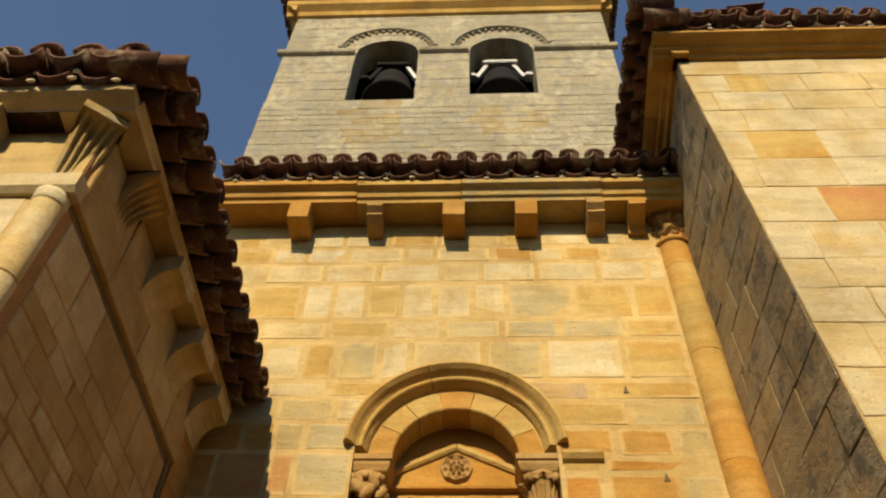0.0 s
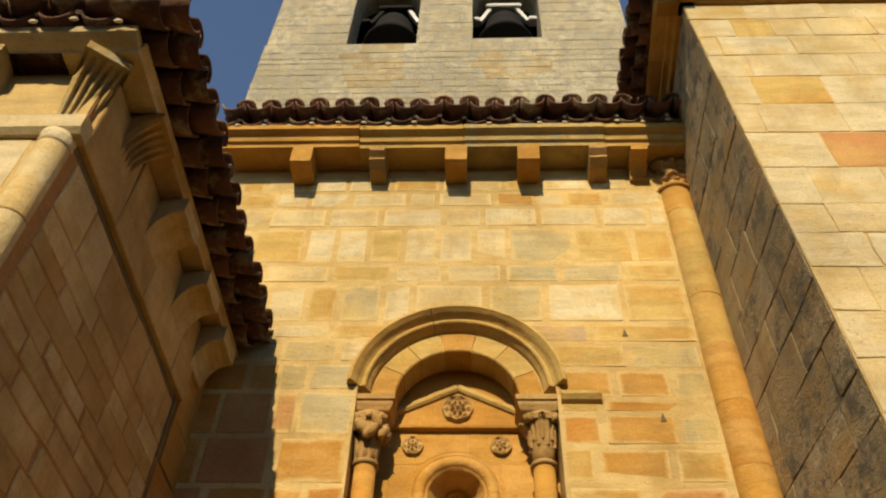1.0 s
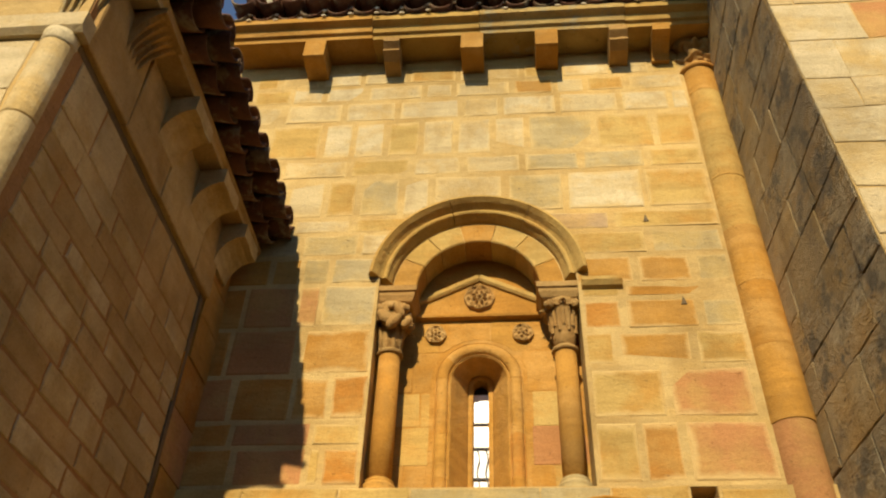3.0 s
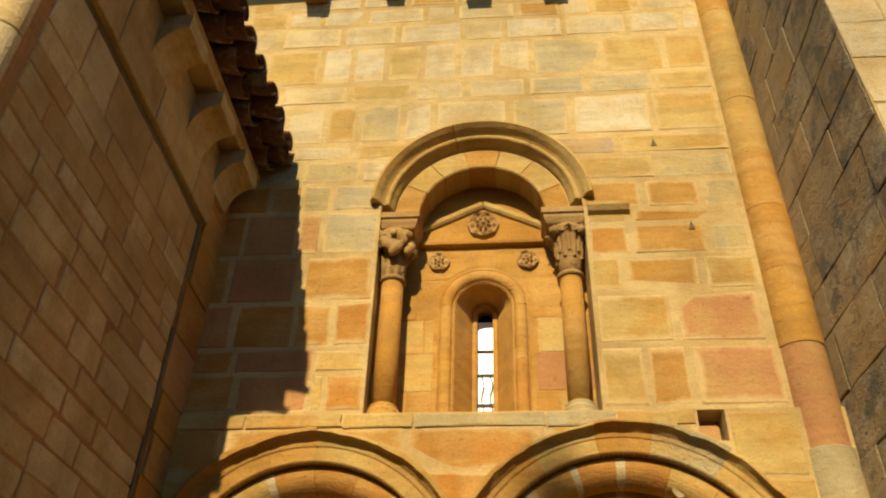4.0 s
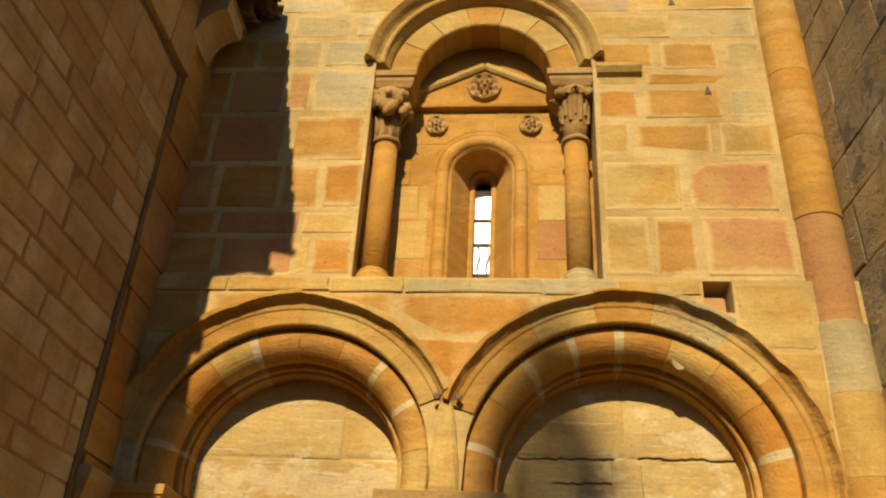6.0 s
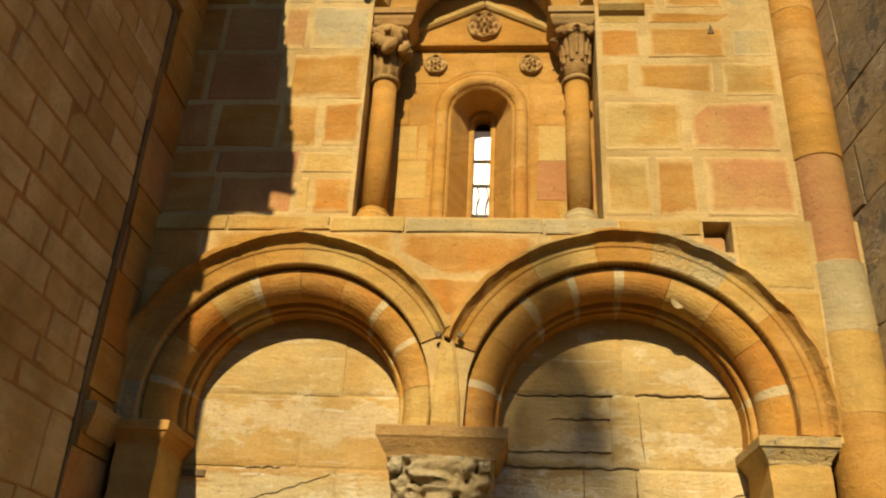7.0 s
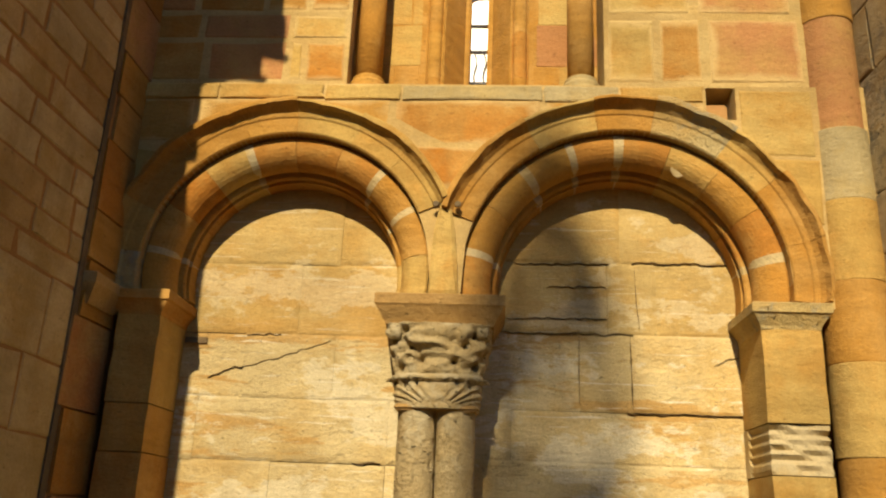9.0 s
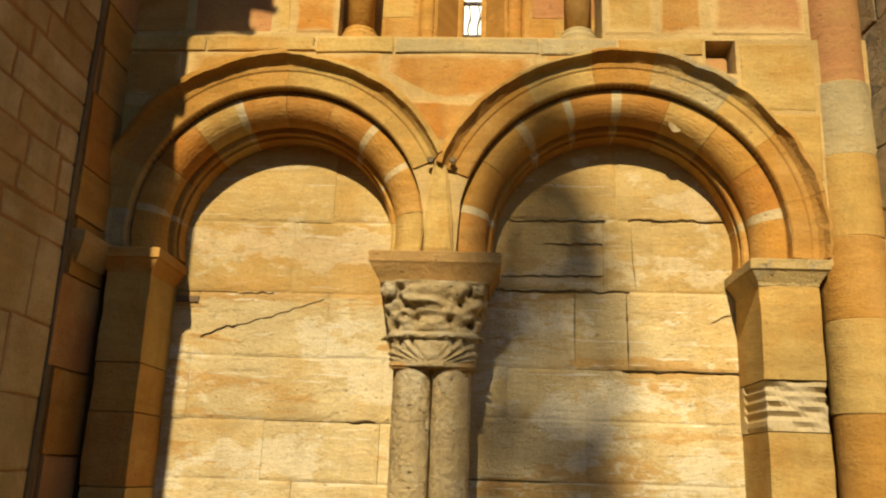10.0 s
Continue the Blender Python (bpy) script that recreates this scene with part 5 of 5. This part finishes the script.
field(left_roof, (-5.3, 2.0, 6.42), (1, 0, 0), (0, 1, 0), 3.1, 1.2, 20)

# ---- right building ----
rng = random.Random(110)
RX, RY, SL, RZ = 2.20, 3.44, -0.03, 9.40                      # side wall's x at the back corner, front, its slant
LEAN = 0.040                                                 # the old front corner leans out over the yard, per metre of height
rside = lambda u, v, d: (RX - (SL + LEAN * (v - 6.65) / 1.41) * (4.85 - u) - d, u, v)
rfront = lambda u, v, d: (u - LEAN * (v - 6.65), RY - d, v)
RFX = RX - SL * (4.85 - RY)
RTX = RFX - LEAN * (RZ - 6.65)                                # the corner at the cornice's height
wall_right = tagged(part("wall_east", prism([(RY + 0.012, 0), (8.0, 0), (8.0, RZ + 0.018), (RY + 0.012, RZ + 0.018)], rside, 0.0, -0.5), M_JOINT_GREY), "weathered grey-brown ashlar side wall, darkened for shade, with open joints", "wall", kind="structure")
cs = [0.0]
while cs[-1] < 9.05:
    cs.append(cs[-1] + rng.uniform(0.30, 0.42))
cs[-1] = RZ
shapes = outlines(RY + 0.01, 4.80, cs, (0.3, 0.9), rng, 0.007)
# The wall's shade is partly in these stones' colour, besides weathering.
lay(wall_right, shapes, rside, lambda r, u, v, g: (M_DARK_TAN if g.random() < (u - 3.9) * 1.1 else M_WEATHERED_SHADE), rng, proud=(0.001, 0.005), chamfer=0.006)
wall_right_front = tagged(part("wall_east_front", prism([(RFX, 0), (9, 0), (9, RZ + 0.02), (RFX, RZ + 0.02)], rfront, 0.0, -0.05), M_MORTAR), "sunlit pale buff ashlar front wall", "wall", kind="structure")
fixed = {}
CS = [0.0, 0.27, 0.69, 1.13, 1.57, 2.01, 2.45, 2.89, 3.33, 3.77, 4.21, 4.65, 5.04, 5.4, 5.78, 6.11, 6.41, 6.83, 7.27, 7.67, 8.09, 8.45, 8.78, 9.11, RZ]
fixed[17] = [RFX, 2.79, 3.34, 3.83, 4.5, 5.1]
shapes = outlines(RFX, 5.1, CS, (0.3, 0.75), rng, 0.010, None, None, fixed)
lay(wall_right_front, shapes, rfront, lambda r, u, v, g: M_RED if (r == 17 and 2.79 < u < 3.34) else pick(g, [(M_PALE, 6), (M_CREAM, 3), (M_BUFF, 0.4)]), rng, proud=(0.002, 0.009), chamfer=0.006)
cornice_r = thing("cornice", "deep moulded stone cornice of the taller building", "cornice", at=(RFX, RY, RZ))
prof = [(-0.1, RZ + 0.000), (0.04, RZ + 0.000), (0.06, RZ + 0.025), (0.06, RZ + 0.040), (0.11, RZ + 0.055), (0.12, RZ + 0.085), (0.14, RZ + 0.090), (0.21, RZ + 0.120), (0.24, RZ + 0.140), (0.24, RZ + 0.175), (-0.1, RZ + 0.175)]
for a, b in ((RTX - 0.24, 3.1), (3.1, 4.2), (4.2, 9)):
    apart_of(cornice_r, "slab_stone", prism(prof, lambda d, v, u: (u, RY - d, v), a + 0.002, b - 0.002), M_OCHRE)
for a, b in ((RY - 0.10, 4.1), (4.1, 4.9), (4.6, 8.0)):
    apart_of(cornice_r, "slab_stone", prism(prof, lambda d, v, u: rside(u, v, d), a + 0.002, b - 0.002), M_OCHRE)
right_roof = tagged(part("roof_east", prism([(RTX - 0.26, RY - 0.12), (9, RY - 0.12), (9, 8), (RX - 0.2, 8)], lambda u, v, d: (u, v, RZ + 0.18 + d), 0.0, 0.05), M_TILE), "red barrel-tile roof of the taller building", "roof", kind="structure")
eave(right_roof, (RTX - 0.35, 6.5, RZ + 0.175), (0, -1, 0), (-1, 0, 0), 3.35, random.Random(14), step=0.12, lift=0.10, dabs=False)
eave(right_roof, (RTX - 0.20, RY - 0.26, RZ + 0.175), (1, 0, 0), (0, -1, 0), 3.2, random.Random(15), step=0.08, lift=0.10)
hip(right_roof, (RTX - 0.26, RY - 0.14, RZ + 0.34), Vector((1.0, 1.0, 0.45)), 3)
field(right_roof, (RTX - 0.1, 6.2, RZ + 0.35), (0, -1, 0), (1, 0, 0), 2.8, 1.2, 20)
field(right_roof, (RTX + 0.1, RY, RZ + 0.35), (1, 0, 0), (0, 1, 0), 3.0, 1.2, 20)

# ---- bell tower ----
TY = 6.0
rng = random.Random(130)
tw = lambda u, v, d: (u, TY - d, v)
OPEN = ((-1.29, 0.535, 13.53, 15.12), (0.635, 0.535, 13.66, 15.12))    # centre, half width, sill, springing
X0, X1, TOP = -3.06, 2.48, 17.0


def tower_top(u):
    for c, r, s, z in OPEN:
        if abs(u - c) < r:
            return z + math.sqrt(r * r - (u - c) ** 2)
    return -9


def tower_ring(c, r, s, z):
    return [(c - r, s)] + [(c - r * math.cos(math.pi * i / 20), z + r * math.sin(math.pi * i / 20)) for i in range(21)] + [(c + r, s)]


tower = thing("bell_tower", "square grey stone bell tower with two arched openings", "tower", at=(-0.3, TY, 9))
mk = lambda bm, name="wall", mat=M_TOWER, label="": apart_of(tower, name, bm, mat, label)
mk(prism([(X0, 8.5), (X1, 8.5), (X1, OPEN[0][2]), (X0, OPEN[0][2])], tw, 0, -0.5), mat=M_TOWER_JOINT)
line = [(X0, OPEN[0][2]), (OPEN[0][0] - OPEN[0][1], OPEN[0][2])] + tower_ring(*OPEN[0])[1:-1] + [(OPEN[0][0] + OPEN[0][1], OPEN[0][2]), (OPEN[1][0] - OPEN[1][1], OPEN[0][2])] + tower_ring(*OPEN[1])[1:-1] + [(OPEN[1][0] + OPEN[1][1], OPEN[0][2]), (X1, OPEN[0][2]), (X1, TOP), (X0, TOP)]
mk(prism(line, tw, 0, -0.5))
mk(boxed(OPEN[1][0] - OPEN[1][1], OPEN[1][0] + OPEN[1][1], TY + 0.002, TY + 0.5, OPEN[0][2], OPEN[1][2]), "sill")
for x0, x1, y0, y1 in ((X0, X0 + 0.5, TY + 0.5, 11.4), (X1 - 0.5, X1, TY + 0.5, 11.4), (X0, X1, 10.9, 11.4)):
    mk(boxed(x0, x1, y0 + 0.002, y1, 8.5, TOP))
# Chamber surfaces take a near-black colour in place of inside shade.
mk(boxed(X0 + 0.5, X1 - 0.5, TY + 0.5, 10.9, 13.0, 13.3), "bell_floor", M_INTERIOR_SHADE)
mk(boxed(X0 + 0.002, X1 - 0.002, TY + 0.002, 11.4, TOP, TOP + 0.1), "chamber_ceiling", M_INTERIOR_SHADE)
mk(boxed(X0 + 0.5, X1 - 0.5, 7.6, 7.7, 13.3, TOP - 0.002), "chamber_wall", M_INTERIOR_SHADE)
# coursed rubble below, smoother stone above
cs = [11.0]
while cs[-1] < 13.4:
    cs.append(cs[-1] + rng.uniform(0.13, 0.19))
cs[-1] = 13.52
shapes = outlines(X0 - 0.02, X1, cs, (0.22, 0.46), rng, 0.010)
lay(tower, shapes, tw, lambda r, u, v, g: M_TOWER_STAIN if v > 12.3 and min(abs(u + 1.3), abs(u - 0.65)) < 0.42 and g.random() < 0.75 else M_TOWER, rng, proud=(0.002, 0.011), chamfer=0.005, name="rubble_stone", seated=0.02)
cs = [13.54]
while cs[-1] < 14.9:
    cs.append(cs[-1] + rng.uniform(0.28, 0.36))
cs[-1] = 15.12
shapes = outlines(X0, X1, cs + [15.5, 15.85, 16.2, 16.55, 16.95], (0.4, 0.8), rng, 0.010, tower_top, tuple(c + s * r for c, r, _, _ in OPEN for s in (-1, 1)))
lay(tower, [(r, [(u, v) for u, v in p]) for r, p in shapes], lambda u, v, d: (u, TY - d, v), lambda *a: M_TOWER, rng, proud=(0.003, 0.008), chamfer=0.006, name="stone")
# string course, broken by the arched labels
spr = [(0.0, 15.10), (0.07, 15.13), (0.09, 15.17), (0.09, 15.21), (0.0, 15.23)]
RL = 0.80
for a, b in ((X0 - 0.09, OPEN[0][0] - 0.55), (OPEN[0][0] + 0.55, OPEN[1][0] - 0.55), (OPEN[1][0] + 0.55, X1 + 0.09)):
    mk(prism(spr, lambda d, v, u: (u, TY - d, v), a, b), "string_course")
for c, r, s, z in OPEN:
    mk(arc_sweep([(0.86, TY + 0.01), (0.86, TY - 0.07), (0.80, TY - 0.075), (0.78, TY - 0.03), (0.78, TY + 0.01)], c, z + 0.10, 8, 172, 28), "label_arch", M_TOWER)
    for k in range(17):
        a = radians(12 + 156 * k / 16)
        bx, bz = c + 0.745 * math.cos(a), z + 0.10 + 0.745 * math.sin(a)
        mk(boxed(bx - 0.027, bx + 0.027, TY - 0.05, TY + 0.01, bz - 0.03, bz + 0.03, bevel=0.01), "billet", M_TOWER)
tc = [(0.0, TOP - 0.35), (0.06, TOP - 0.32), (0.09, TOP - 0.22), (0.20, TOP - 0.12), (0.22, TOP), (0.0, TOP)]
mk(prism(tc, lambda d, v, u: (u, TY - d, v), X0 - 0.2, X1 + 0.2), "cornice", M_BUFF)
for sx, x in ((-1, X0), (1, X1)):
    mk(prism(tc, lambda d, v, u: (x + sx * d, u, v), TY - 0.19, 11.4), "cornice", M_BUFF)
tower_roof = tagged(part("roof_tower", prism([(X0 - 0.25, TY - 0.25), (X1 + 0.25, TY - 0.25), (X1 + 0.25, 11.6), (X0 - 0.25, 11.6)], lambda u, v, d: (u, v, TOP + 0.11 + d), 0, 0.06), M_TILE), "red barrel-tile roof of the bell tower", "roof", kind="structure")
eave(tower_roof, (X0 - 0.25, TY - 0.27, TOP + 0.06), (1, 0, 0), (0, -1, 0), X1 - X0 + 0.3, random.Random(16))
eave(tower_roof, (X0 - 0.27, 9.5, TOP + 0.06), (0, -1, 0), (-1, 0, 0), 3.6, random.Random(17))
eave(tower_roof, (X1 + 0.27, TY - 0.2, TOP + 0.06), (0, 1, 0), (1, 0, 0), 3.6, random.Random(18))
apex = Vector(((X0 + X1) / 2, 8.8, 18.3))
bm = bmesh.new()
ring = [bm.verts.new(p) for p in ((X0 - 0.2, TY - 0.2, TOP + 0.3), (X1 + 0.2, TY - 0.2, TOP + 0.3), (X1 + 0.2, 11.6, TOP + 0.3), (X0 - 0.2, 11.6, TOP + 0.3))]
top_v = bm.verts.new(apex)
for i in range(4):
    bm.faces.new((ring[i], ring[(i + 1) % 4], top_v))
part("tile_courses", bm, M_TILE, tower_roof)

# ---- bells ----
for c, dy, txt in ((-1.20, 0.36, "bronze bell hung in the arched opening, coloured near-black for shade"), (0.62, 0.36, "bronze bell, coloured near-black for shade, with a pale steel headstock")):
    bell = thing("bell", txt, "bell", "tower bells", at=(c, TY + dy, 13.6))
    z0 = 14.0
    apart_of(bell, "bell_body", lathe([(0.44, z0), (0.46, z0 + 0.04), (0.40, z0 + 0.20), (0.34, z0 + 0.45), (0.31, z0 + 0.66), (0.27, z0 + 0.76), (0.12, z0 + 0.82), (0.05, z0 + 0.84)], c, TY + dy), M_BRONZE_SHADED, smooth=True)
    apart_of(bell, "headstock", boxed(c - 0.30, c + 0.30, TY + dy - 0.09, TY + dy + 0.09, z0 + 1.30, z0 + 1.40, bevel=0.015), M_STEEL if c > 0 else M_BRONZE_SHADED)
    for s in (-1, 1):
        bm = grid_mesh([[(c + s * x + 0.035 * q, TY + dy - 0.04 + 0.08 * w, z) for q, w in ((-1, 0), (1, 0), (1, 1), (-1, 1))] for x, z in ((0.22, z0 + 1.32), (0.40, z0 + 0.86))], True, True)
        hanger = apart_of(bell, "hanger", bm, M_STEEL if (c > 0 or s > 0) else M_BRONZE_SHADED)
        part("pivot", boxed(c + s * 0.47 - 0.07, c + s * 0.47 + 0.07, TY + dy - 0.10, TY + dy + 0.06, z0 + 0.80, z0 + 0.90, bevel=0.015), M_STEEL if (c > 0 or s > 0) else M_BRONZE_SHADED, hanger)

# ---- unseen cypress added behind the viewer to cast the shade on one panel ----
rng = random.Random(150)
TREE = Vector((0.49 - SUN_X * 27.0, 5.08 - 27.0, 0))
tree = tagged(new("shade_tree"), "added unseen tall slim dark green cypress that shades one panel", "tree")
tree.location = TREE
bm = bmesh.new()
H = 3.6 + SUN_Z * 27.0
for i in range(1800):
    t = rng.random() ** 0.6
    r = 0.47 * (1 - t ** 60) * (0.6 + 0.4 * min(1, t * 8)) * math.sqrt(rng.random())
    a = rng.uniform(0, 6.283)
    c = Vector((r * math.cos(a), r * math.sin(a), 0.8 + (H - 0.8) * t))
    q = Euler((rng.uniform(-0.6, 0.6), rng.uniform(-0.6, 0.6), a)).to_matrix()
    vs = [bm.verts.new(c + q @ Vector(p)) for p in ((-0.05, 0, -0.1), (0.05, 0, -0.1), (0.03, 0.02, 0.08), (0, 0, 0.16), (-0.03, 0.02, 0.08))]
    bm.faces.new(vs)
under(part("crown", bm, M_LEAF), tree).matrix_parent_inverse = Matrix()
under(part("trunk", lathe([(0.14, 0), (0.11, 1.0), (0.06, H * 0.6), (0.02, H * 0.95)], 0, 0, 12), M_BARK), tree).matrix_parent_inverse = Matrix()
